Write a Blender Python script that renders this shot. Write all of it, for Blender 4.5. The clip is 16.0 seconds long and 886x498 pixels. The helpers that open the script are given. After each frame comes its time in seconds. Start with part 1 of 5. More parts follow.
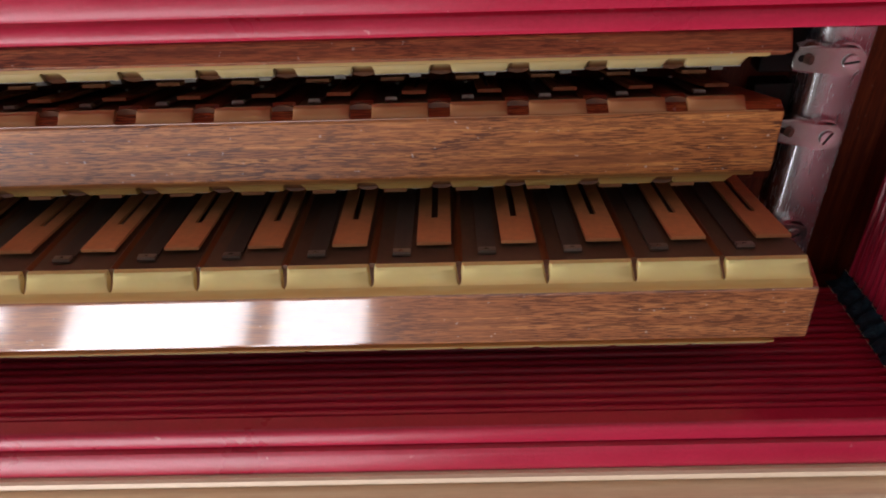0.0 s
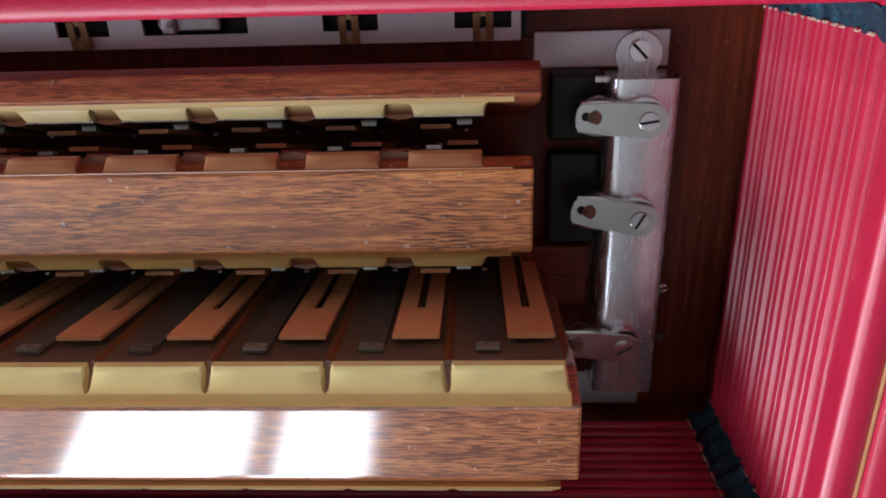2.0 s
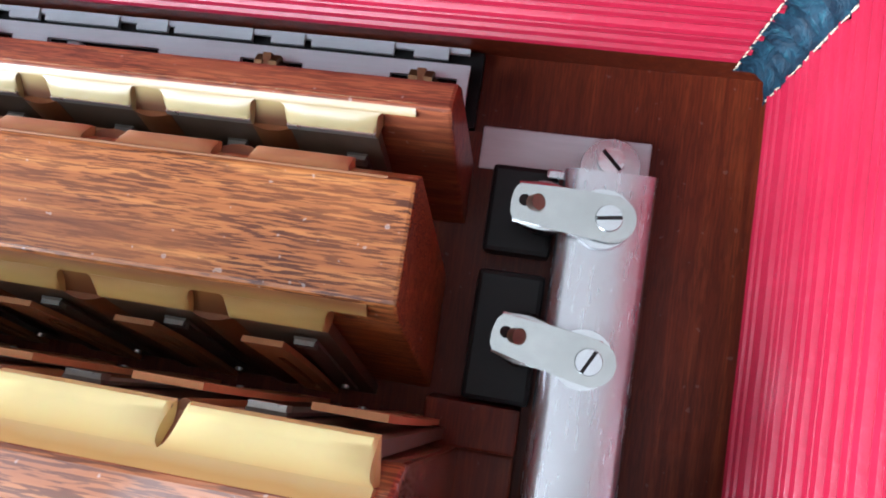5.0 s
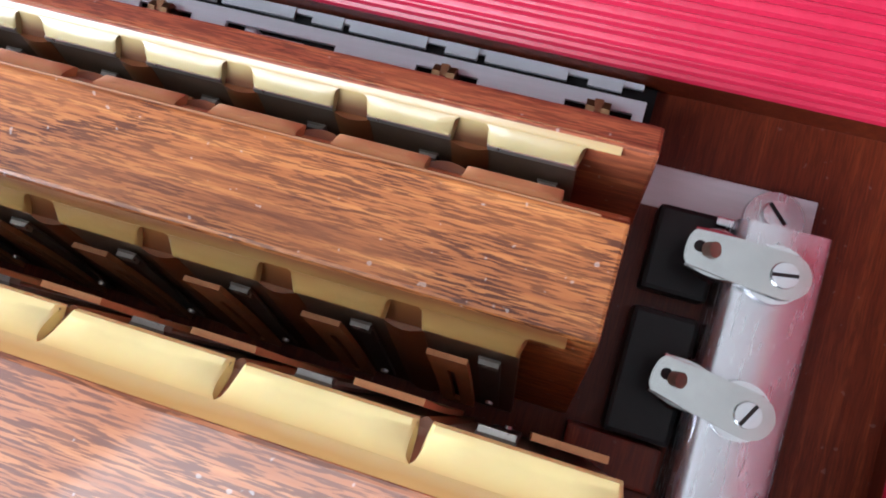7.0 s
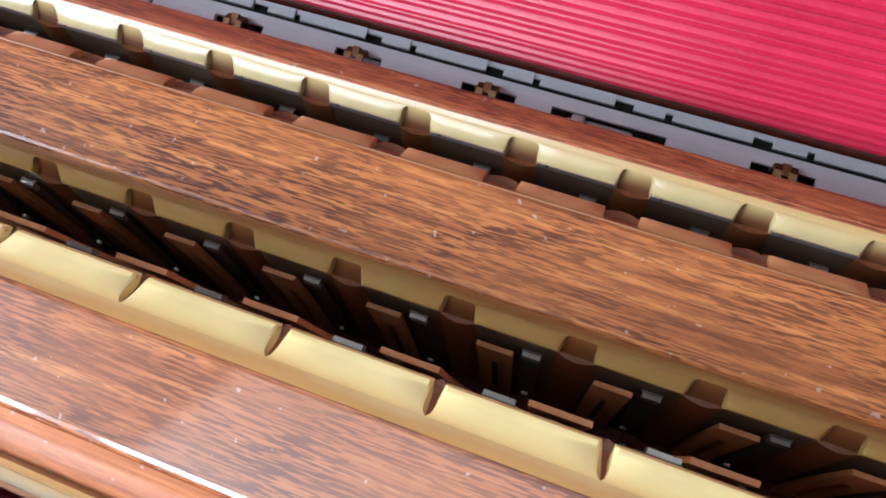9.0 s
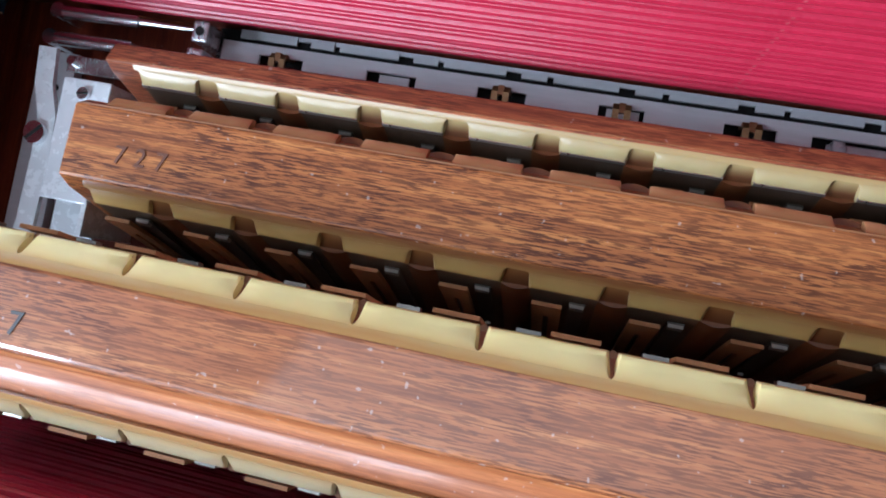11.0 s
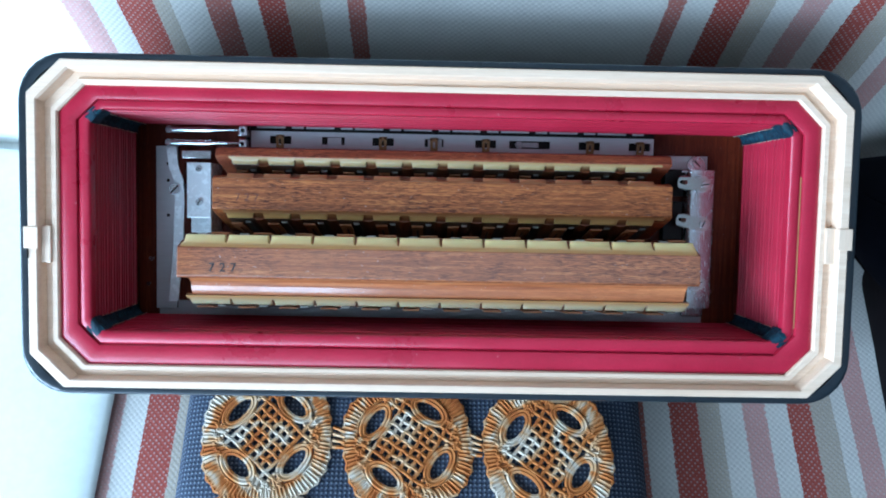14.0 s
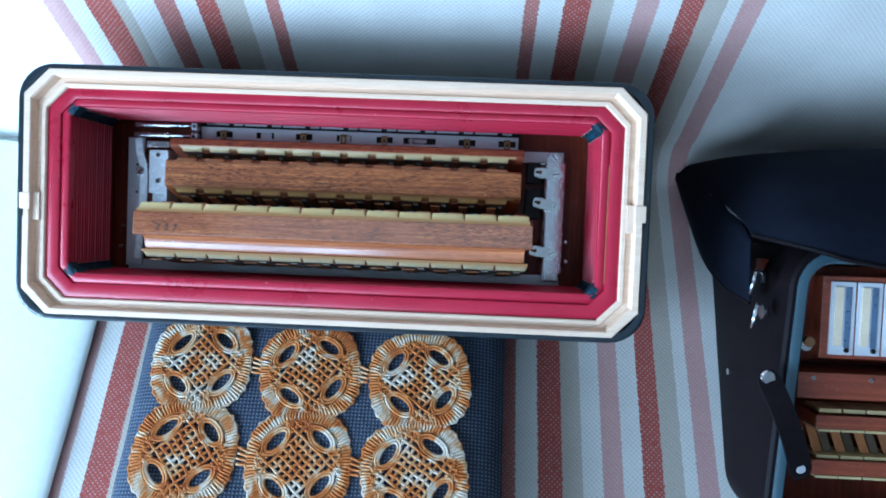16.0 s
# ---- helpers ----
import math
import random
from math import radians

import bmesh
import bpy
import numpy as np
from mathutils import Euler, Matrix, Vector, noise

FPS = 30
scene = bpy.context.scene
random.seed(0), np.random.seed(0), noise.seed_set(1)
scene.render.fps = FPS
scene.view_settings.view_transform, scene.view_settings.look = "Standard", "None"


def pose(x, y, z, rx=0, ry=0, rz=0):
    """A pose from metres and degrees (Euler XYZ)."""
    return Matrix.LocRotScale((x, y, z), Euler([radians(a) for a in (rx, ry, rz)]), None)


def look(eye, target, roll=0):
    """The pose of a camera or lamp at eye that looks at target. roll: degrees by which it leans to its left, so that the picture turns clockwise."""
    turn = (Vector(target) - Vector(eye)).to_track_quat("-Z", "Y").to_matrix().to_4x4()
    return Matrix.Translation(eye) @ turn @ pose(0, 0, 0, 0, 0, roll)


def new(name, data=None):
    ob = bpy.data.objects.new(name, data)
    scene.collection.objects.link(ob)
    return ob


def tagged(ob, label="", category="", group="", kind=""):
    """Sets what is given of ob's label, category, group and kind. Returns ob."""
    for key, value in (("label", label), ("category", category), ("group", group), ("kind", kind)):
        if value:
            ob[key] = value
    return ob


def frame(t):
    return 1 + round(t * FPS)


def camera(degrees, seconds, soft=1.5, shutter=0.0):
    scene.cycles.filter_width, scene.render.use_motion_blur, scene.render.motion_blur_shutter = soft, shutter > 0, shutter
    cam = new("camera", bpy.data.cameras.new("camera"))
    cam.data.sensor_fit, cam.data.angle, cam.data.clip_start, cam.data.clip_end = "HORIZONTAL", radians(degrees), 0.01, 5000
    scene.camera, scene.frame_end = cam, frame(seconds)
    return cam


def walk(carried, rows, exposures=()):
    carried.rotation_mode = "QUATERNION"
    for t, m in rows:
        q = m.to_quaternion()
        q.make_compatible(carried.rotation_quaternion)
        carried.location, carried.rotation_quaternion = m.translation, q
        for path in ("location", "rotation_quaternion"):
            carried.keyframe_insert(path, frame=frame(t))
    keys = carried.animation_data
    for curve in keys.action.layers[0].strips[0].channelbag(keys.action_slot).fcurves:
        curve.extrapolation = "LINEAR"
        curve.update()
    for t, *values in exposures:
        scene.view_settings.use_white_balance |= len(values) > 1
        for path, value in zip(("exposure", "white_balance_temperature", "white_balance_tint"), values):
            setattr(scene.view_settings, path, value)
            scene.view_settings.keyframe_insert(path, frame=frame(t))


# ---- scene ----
cam = camera(62.17, 16.0, soft=1.9)
PATH = [
    (0, 0.04712, 0.02799, 0.79783, -6.111, 0.551, -1.290),
    (0.5, 0.08043, 0.01890, 0.77900, -6.681, 0.287, -1.681),
    (1, 0.10381, 0.02125, 0.76621, -4.048, 0.752, -1.615),
    (1.5, 0.12245, 0.02050, 0.75895, -2.009, 1.876, -1.300),
    (2, 0.12837, 0.01023, 0.74307, 5.622, 2.582, -0.372),
    (2.5, 0.13487, -0.00404, 0.72547, 16.396, 3.499, 0.072),
    (3, 0.13926, -0.01606, 0.70691, 27.283, 3.524, 1.032),
    (3.5, 0.14172, -0.01643, 0.69189, 30.808, 3.747, 0.851),
    (4, 0.14731, -0.01642, 0.67616, 34.547, 4.727, 4.227),
    (4.2, 0.15070, -0.01867, 0.67164, 35.132, 4.855, 6.035),
    (6.3, 0.16963, -0.02761, 0.67475, 34.313, -0.197, 16.118),
    (6.5, 0.15935, -0.02817, 0.67591, 34.822, -0.361, 16.543),
    (7, 0.13415, -0.02877, 0.67708, 34.637, -0.364, 18.183),
    (7.5, 0.11158, -0.02965, 0.67912, 34.610, -0.842, 19.154),
    (8, 0.09090, -0.03247, 0.68242, 34.567, -0.495, 19.944),
    (8.5, 0.08135, -0.03507, 0.68573, 34.499, -0.484, 20.498),
    (9, 0.06345, -0.03933, 0.69049, 34.587, -0.926, 20.882),
    (9.5, 0.04311, -0.04195, 0.69722, 34.881, -0.876, 21.484),
    (10, 0.02319, -0.04774, 0.70104, 35.198, -0.107, 21.612),
    (10.2, 0.01663, -0.05065, 0.70548, 35.210, 0.665, 20.767),
    (12.3, -0.04142, -0.09877, 0.79166, 26.587, 3.041, 4.249),
    (12.5, -0.04235, -0.11140, 0.81442, 26.466, 2.305, 3.201),
    (13, -0.03967, -0.13834, 0.86810, 25.996, 0.313, 1.788),
    (13.5, -0.02719, -0.16080, 0.91919, 25.814, -1.103, 1.467),
    (14, -0.00596, -0.18545, 0.97387, 25.433, -1.328, 0.546),
    (14.5, 0.00662, -0.20933, 1.01662, 26.374, -0.616, 0.443),
    (15, 0.02297, -0.24078, 1.04714, 26.176, 0.014, 1.289),
    (15.5, 0.04543, -0.25611, 1.06804, 26.383, 0.207, 2.319),
    (16, 0.09896, -0.26943, 1.07092, 26.909, 0.432, 2.820),
]
walk(cam, [(t, pose(*p)) for t, *p in PATH], exposures=[(0, -1.5, 7300, 26), (1.0, -1.42, 6800, 22), (2.0, -1.1, 6450, 19), (3.0, -0.15, 6000, 15), (4.0, -0.05, 5950, 14), (6.5, -0.05, 6150, 16), (8, -0.25, 6150, 17), (10.2, -0.45, 6100, 17), (12.3, -1.05, 4950, 7), (14.5, -1.05, 4900, 4), (16, -1.1, 4700, 4)])

# ---- world and light: a window in front of the sofa ----
world = bpy.data.worlds.new("sky")
scene.world = world
world.use_nodes = True
wn = world.node_tree
sky = wn.nodes.new("ShaderNodeTexSky")
sky.sky_type, sky.sun_disc = "NISHITA", False
sky.sun_elevation, sky.sun_rotation = radians(38), radians(200)
wn.links.new(sky.outputs[0], wn.nodes["Background"].inputs[0])
wn.nodes["Background"].inputs[1].default_value = 0.12


def window_lamp(x0, x1, z0, z1, y, watts):
    lamp = bpy.data.lights.new("window_light", "AREA")
    lamp.shape, lamp.size, lamp.size_y, lamp.energy = "RECTANGLE", x1 - x0, z1 - z0, watts
    lamp.color = (0.80, 0.92, 1.0)
    ob = new("window_light", lamp)
    ob.matrix_world = look(((x0 + x1) / 2, y, (z0 + z1) / 2), ((x0 + x1) / 2, y + 1, (z0 + z1) / 2))
    return ob


WIN = [(-1.86, -0.97), (-0.83, -0.38)]
WIN_Z = (0.80, 2.66)
for a, b in WIN:
    window_lamp(a, b, *WIN_Z, -3.00, 118 * (b - a))
# a second window, unseen and added beside the sofa to brighten its left
SIDE_Y, SIDE_Z = (-1.18, -0.34), (0.56, 1.26)
side = bpy.data.lights.new("window_light", "AREA")
side.shape, side.size, side.size_y, side.energy, side.color = "RECTANGLE", SIDE_Y[1] - SIDE_Y[0], SIDE_Z[1] - SIDE_Z[0], 76, (0.80, 0.92, 1.0)
side_ob = new("window_light", side)
side_ob.matrix_world = look((-0.91, sum(SIDE_Y) / 2, sum(SIDE_Z) / 2), (0, sum(SIDE_Y) / 2, sum(SIDE_Z) / 2))

# ---- materials ----


def material(name):
    m = bpy.data.materials.new(name)
    m.use_nodes = True
    nt = m.node_tree
    return m, nt, nt.nodes["Principled BSDF"]


def coords(nt, scale, kind="Object", rot=(0, 0, 0)):
    c = nt.nodes.new("ShaderNodeTexCoord")
    mp = nt.nodes.new("ShaderNodeMapping")
    mp.inputs["Scale"].default_value = scale
    mp.inputs["Rotation"].default_value = rot
    nt.links.new(c.outputs[kind], mp.inputs[0])
    return mp.outputs[0]


def noise_tex(nt, vec, scale=1.0, detail=4.0, rough=0.6, distort=0.0):
    n = nt.nodes.new("ShaderNodeTexNoise")
    n.inputs["Scale"].default_value, n.inputs["Detail"].default_value = scale, detail
    n.inputs["Roughness"].default_value, n.inputs["Distortion"].default_value = rough, distort
    if vec is not None:
        nt.links.new(vec, n.inputs["Vector"])
    return n.outputs["Fac"]


def ramp(nt, fac, stops, mode="LINEAR"):
    r = nt.nodes.new("ShaderNodeValToRGB")
    r.color_ramp.interpolation = mode
    e = r.color_ramp.elements
    while len(e) < len(stops):
        e.new(0.5)
    for el, (p, col) in zip(e, stops):
        el.position, el.color = p, (*col, 1) if len(col) == 3 else col
    nt.links.new(fac, r.inputs[0])
    return r.outputs[0]


def mix(nt, fac, a, b, mode="MIX"):
    n = nt.nodes.new("ShaderNodeMix")
    n.data_type, n.blend_type = "RGBA", mode
    for sock, v in ((n.inputs[0], fac), (n.inputs[6], a), (n.inputs[7], b)):
        if isinstance(v, (int, float)):
            sock.default_value = v
        elif isinstance(v, tuple):
            sock.default_value = (*v, 1)
        else:
            nt.links.new(v, sock)
    return n.outputs[2]


def maths(nt, op, a, b=0.0, c=0.0):
    n = nt.nodes.new("ShaderNodeMath")
    n.operation = op
    for sock, v in zip(n.inputs, (a, b, c)):
        if isinstance(v, (int, float)):
            sock.default_value = v
        else:
            nt.links.new(v, sock)
    return n.outputs[0]


def bump(nt, bsdf, height, strength=0.3, dist=0.0005):
    b = nt.nodes.new("ShaderNodeBump")
    b.inputs["Strength"].default_value, b.inputs["Distance"].default_value = strength, dist
    nt.links.new(height, b.inputs["Height"])
    nt.links.new(b.outputs[0], bsdf.inputs["Normal"])


def tint_by_object(nt, col, amount=0.25):
    """Vary the brightness of a colour from piece to piece."""
    info = nt.nodes.new("ShaderNodeObjectInfo")
    k = maths(nt, "MULTIPLY_ADD", info.outputs["Random"], 2 * amount, 1 - amount)
    comb = nt.nodes.new("ShaderNodeCombineColor")
    for s in comb.inputs:
        nt.links.new(k, s)
    return mix(nt, 1.0, col, comb.outputs[0], "MULTIPLY")


def plain(name, col, rough=0.5, metal=0.0, var=0.25, scale=120.0, coat=0.0, relief=0.1, stretch=(1, 1, 1), pieces=0.0, spec=0.5, rough_var=0.25):
    m, nt, b = material(name)
    v = coords(nt, stretch)
    big = noise_tex(nt, v, scale * 0.2, 3)
    fine = noise_tex(nt, v, scale * 4, 4)
    dark = tuple(c * (1 - var) for c in col)
    light = tuple(min(1, c * (1 + var)) for c in col)
    f = maths(nt, "MULTIPLY_ADD", fine, 0.45, maths(nt, "MULTIPLY", big, 0.55))
    out = ramp(nt, f, [(0.32, dark), (0.68, light)])
    if pieces:
        out = tint_by_object(nt, out, pieces)
    nt.links.new(out, b.inputs["Base Color"])
    r = maths(nt, "MULTIPLY_ADD", fine, rough_var, rough - rough_var * 0.48)
    nt.links.new(r, b.inputs["Roughness"])
    b.inputs["Metallic"].default_value = metal
    b.inputs["Coat Weight"].default_value, b.inputs["Coat Roughness"].default_value = coat, 0.12
    b.inputs["Specular IOR Level"].default_value = spec
    bump(nt, b, fine, relief, 0.0004)
    return m


def wood(name, dark, mid, light, grain=1.0, coat=0.5, coat_rough=0.12, fleck=0.55, along=0, rough=0.45, dust=0.26, coat_ior=1.8, spec=0.5):
    """Timber with long fibres along one axis, short pore flecks and slow colour drift."""
    m, nt, b = material(name)
    lo, hi = 14 * grain, 420 * grain
    s = [hi, hi, hi]
    s[along] = lo
    v = coords(nt, tuple(s))
    fibre = noise_tex(nt, v, 1.0, 6, 0.65, 0.6)
    s2 = [2700 * grain] * 3
    s2[along] = 190 * grain
    pores = noise_tex(nt, coords(nt, tuple(s2)), 1.0, 2, 0.5, 0.3)
    drift = noise_tex(nt, coords(nt, (22, 45, 45)), 1.0, 3, 0.5, 1.2)
    base = ramp(nt, fibre, [(0.25, dark), (0.5, mid), (0.72, light)])
    base = mix(nt, ramp(nt, drift, [(0.35, (0, 0, 0)), (0.7, (0.6, 0.6, 0.6))]), base, mid)
    mask = ramp(nt, pores, [(0.47, (0, 0, 0)), (0.55, (1, 1, 1))])
    patch = ramp(nt, drift, [(0.3, (0.35, 0.35, 0.35)), (0.6, (1, 1, 1))])
    mask = mix(nt, 1.0, mask, patch, "MULTIPLY")
    col = mix(nt, maths(nt, "MULTIPLY", mask, fleck), base, tuple(c * 0.65 for c in dark))
    # scattered pale dust
    specks = noise_tex(nt, coords(nt, (620, 620, 620)), 1.0, 1, 0.4)
    col = mix(nt, maths(nt, "MULTIPLY", ramp(nt, specks, [(0.74, (0, 0, 0)), (0.77, (1, 1, 1))]), dust), col, (0.7, 0.66, 0.62))
    nt.links.new(col, b.inputs["Base Color"])
    b.inputs["Roughness"].default_value = rough
    b.inputs["Coat Weight"].default_value = coat
    nt.links.new(maths(nt, "MULTIPLY_ADD", drift, coat_rough * 0.8, coat_rough * 0.6), b.inputs["Coat Roughness"])
    b.inputs["Coat IOR"].default_value = coat_ior
    b.inputs["Specular IOR Level"].default_value = spec
    bump(nt, b, fibre, 0.22, 0.0003)
    return m


MAHOGANY = wood("mahogany_varnished", (0.15, 0.040, 0.016), (0.34, 0.110, 0.038), (0.58, 0.23, 0.080), coat=1.0, coat_rough=0.08, fleck=0.88, rough=0.40, coat_ior=2.1, spec=0.3)
MAHOGANY_STEP = wood("mahogany_worn_varnish", (0.15, 0.040, 0.016), (0.40, 0.13, 0.042), (0.62, 0.25, 0.085), coat=0.8, coat_rough=0.16, fleck=0.35)
MAHOGANY_MID = wood("mahogany_figured", (0.095, 0.022, 0.009), (0.37, 0.120, 0.033), (0.66, 0.27, 0.078), coat=0.15, coat_rough=0.2, fleck=0.92, grain=1.0, rough=0.46, spec=0.3)
MAHOGANY_DARK = wood("mahogany_dark", (0.050, 0.007, 0.003), (0.135, 0.019, 0.006), (0.25, 0.048, 0.014), coat=0.03, coat_rough=0.3, along=1, fleck=0.4, dust=0.06, spec=0.25)
CASE_WOOD = wood("red_varnished_wood", (0.09, 0.016, 0.008), (0.22, 0.045, 0.017), (0.34, 0.085, 0.030), coat=0.4, coat_rough=0.15, fleck=0.4)
BEECH = wood("beech_frame", (0.68, 0.48, 0.31), (0.79, 0.58, 0.41), (0.86, 0.68, 0.51), coat=0.06, coat_rough=0.4, fleck=0.10, grain=0.6, rough=0.5)
BEECH_Y = wood("beech_frame_side", (0.68, 0.48, 0.31), (0.79, 0.58, 0.41), (0.86, 0.68, 0.51), coat=0.06, coat_rough=0.4, fleck=0.10, grain=0.6, along=1, rough=0.5)
MAHOGANY_RED = wood("mahogany_red", (0.09, 0.018, 0.010), (0.30, 0.080, 0.032), (0.50, 0.17, 0.06), coat=0.3, coat_rough=0.2, fleck=0.8)
RIB = plain("brown_waxed_rib", (0.17, 0.058, 0.020), 0.34, var=0.35, scale=60, coat=0.2, relief=0.05)


def wax(name, edge, thin, y_edge, y_thin):
    """Poured wax: thick and yellow at the plates, thinning to an amber film where it meets the timber."""
    m, nt, b = material(name)
    tc = nt.nodes.new("ShaderNodeTexCoord")
    sep = nt.nodes.new("ShaderNodeSeparateXYZ")
    nt.links.new(tc.outputs["Object"], sep.inputs[0])
    soft = noise_tex(nt, coords(nt, (1, 1, 1)), 55, 3)
    f = maths(nt, "DIVIDE", maths(nt, "SUBTRACT", sep.outputs[1], y_edge), y_thin - y_edge)
    f = maths(nt, "ADD", f, maths(nt, "MULTIPLY_ADD", soft, 0.5, -0.25))
    half = tuple((p * 0.6 + q * 0.4) for p, q in zip(edge, thin))
    col = ramp(nt, f, [(0.18, edge), (0.48, half), (0.85, thin)])
    col = mix(nt, 1.0, col, ramp(nt, soft, [(0.3, (0.86, 0.84, 0.80)), (0.7, (1, 1, 1))]), "MULTIPLY")
    nt.links.new(tint_by_object(nt, col, 0.05), b.inputs["Base Color"])
    b.inputs["Roughness"].default_value = 0.38
    b.inputs["Coat Weight"].default_value, b.inputs["Coat Roughness"].default_value = 0.4, 0.16
    b.inputs["Subsurface Weight"].default_value = 0.15
    b.inputs["Subsurface Radius"].default_value = (0.002, 0.001, 0.0004)
    bump(nt, b, noise_tex(nt, coords(nt, (1, 1, 1)), 180, 2), 0.12, 0.0006)
    return m


WAX = wax("yellow_wax", (0.80, 0.68, 0.30), (0.46, 0.24, 0.07), 0.0006, -0.0058)
WAX_MID = wax("yellow_brown_wax", (0.54, 0.36, 0.12), (0.22, 0.082, 0.024), 0.0104, 0.0153)
WAX_PALE = wax("pale_wax", (0.52, 0.41, 0.20), (0.36, 0.23, 0.09), 0.0433, 0.0479)
WAX_LOW = wax("old_pale_wax", (0.66, 0.56, 0.34), (0.40, 0.22, 0.08), -0.0402, -0.0352)
WAX_BROWN = wax("tan_wax", (0.52, 0.27, 0.12), (0.30, 0.12, 0.045), 0.0368, 0.0342)
# wax that thins over the ribs between the plates
WEB_MID = wax("thin_wax_dark", (0.13, 0.045, 0.016), (0.24, 0.10, 0.030), 0.0104, 0.0140)
WEB_PALE = wax("thin_wax_pale", (0.13, 0.045, 0.016), (0.38, 0.27, 0.12), 0.0433, 0.0468)
PLATE = plain("tarnished_reed_plate", (0.15, 0.10, 0.066), 0.42, metal=0.35, var=0.3, scale=80, pieces=0.2)
LEATHER = plain("orange_leather_valve", (0.72, 0.33, 0.14), 0.62, var=0.16, scale=100, relief=0.25, pieces=0.14)
LEATHER_OLD = plain("brown_leather_valve", (0.50, 0.22, 0.09), 0.6, var=0.2, scale=100, relief=0.25, pieces=0.2)
STEEL = plain("dark_reed_steel", (0.14, 0.12, 0.10), 0.35, metal=0.4, var=0.3, scale=150, stretch=(1, 1, 0.2), pieces=0.25)
TIP = plain("bright_reed_tip", (0.48, 0.46, 0.42), 0.3, metal=0.8, var=0.2, pieces=0.3)
# black pieces in this colour paint the shade inside slots, holes and recesses
SLOT = plain("slot_shadow_black", (0.012, 0.010, 0.009), 0.8, var=0.2)
ALU = plain("brushed_aluminium", (0.66, 0.66, 0.68), 0.27, metal=0.85, var=0.05, scale=300, stretch=(1, 0.1, 1), relief=0.0, rough_var=0.03)
ALU_MATT = plain("matt_aluminium", (0.66, 0.66, 0.68), 0.45, metal=0.25, var=0.10, scale=50, stretch=(0.4, 4, 1), relief=0.03)
ZINC = plain("dull_zinc", (0.52, 0.51, 0.53), 0.42, metal=0.5, var=0.2, scale=60)
# metal whose near-white blue colour stands in for the window's reflection
ZINC_GLARE = plain("zinc_with_painted_glare", (0.86, 0.92, 0.94), 0.26, metal=0.1, var=0.06, scale=60, relief=0.02)
CAM = plain("worn_steel", (0.58, 0.59, 0.57), 0.22, metal=1.0, var=0.18, scale=60, relief=0.0, rough_var=0.12)
CHROME = plain("bright_steel", (0.75, 0.76, 0.78), 0.2, metal=1.0, var=0.08)
BRASS = plain("tarnished_brass", (0.30, 0.17, 0.085), 0.36, metal=0.85, var=0.3)
PIN = plain("dull_bronze", (0.26, 0.18, 0.13), 0.4, metal=0.3, var=0.2)
BLACK = plain("black_plastic", (0.010, 0.009, 0.009), 0.4, var=0.3, spec=0.25)
CASING = plain("black_casing", (0.012, 0.018, 0.024), 0.32, var=0.3, coat=0.3)
def gusset_cloth():
    """Crinkled waxed cloth: deep teal, mottled paler along its creases."""
    m, nt, b = material("dark_teal_gusset")
    v = coords(nt, (1, 1, 1))
    crease, fine = noise_tex(nt, v, 210, 4, 0.6, 1.6), noise_tex(nt, v, 1500, 3)
    col = ramp(nt, maths(nt, "MULTIPLY_ADD", fine, 0.25, maths(nt, "MULTIPLY", crease, 0.75)), [(0.40, (0.003, 0.014, 0.026)), (0.56, (0.008, 0.036, 0.058)), (0.66, (0.018, 0.080, 0.105)), (0.78, (0.07, 0.19, 0.20))])
    nt.links.new(col, b.inputs["Base Color"])
    b.inputs["Roughness"].default_value = 0.6
    b.inputs["Specular IOR Level"].default_value = 0.3
    bump(nt, b, crease, 0.8, 0.0012)
    return m


GUSSET = gusset_cloth()
TORN = plain("torn_card_edge", (0.62, 0.50, 0.36), 0.8, var=0.25)
FAINT = plain("faint_stamp", (0.15, 0.048, 0.022), 0.5, var=0.4)
INK = plain("stamped_ink", (0.02, 0.014, 0.012), 0.5, var=0.2)


def red_cloth():
    m, nt, b = material("red_bellows_cloth")
    v = coords(nt, (1, 1, 1))
    fine, big = noise_tex(nt, v, 900, 4), noise_tex(nt, v, 28, 4)
    col = ramp(nt, maths(nt, "MULTIPLY_ADD", fine, 0.4, maths(nt, "MULTIPLY", big, 0.6)), [(0.3, (0.31, 0.009, 0.028)), (0.7, (0.45, 0.017, 0.048))])
    scuff = ramp(nt, noise_tex(nt, v, 260, 2, 0.4), [(0.76, (0, 0, 0)), (0.80, (1, 1, 1))])
    col = mix(nt, maths(nt, "MULTIPLY", scuff, 0.35), col, (0.75, 0.45, 0.42))
    col = tint_by_object(nt, col, 0.06)
    nt.links.new(col, b.inputs["Base Color"])
    nt.links.new(maths(nt, "MULTIPLY_ADD", big, 0.2, 0.20), b.inputs["Roughness"])
    bump(nt, b, fine, 0.25, 0.0003)
    return m


RED = red_cloth()


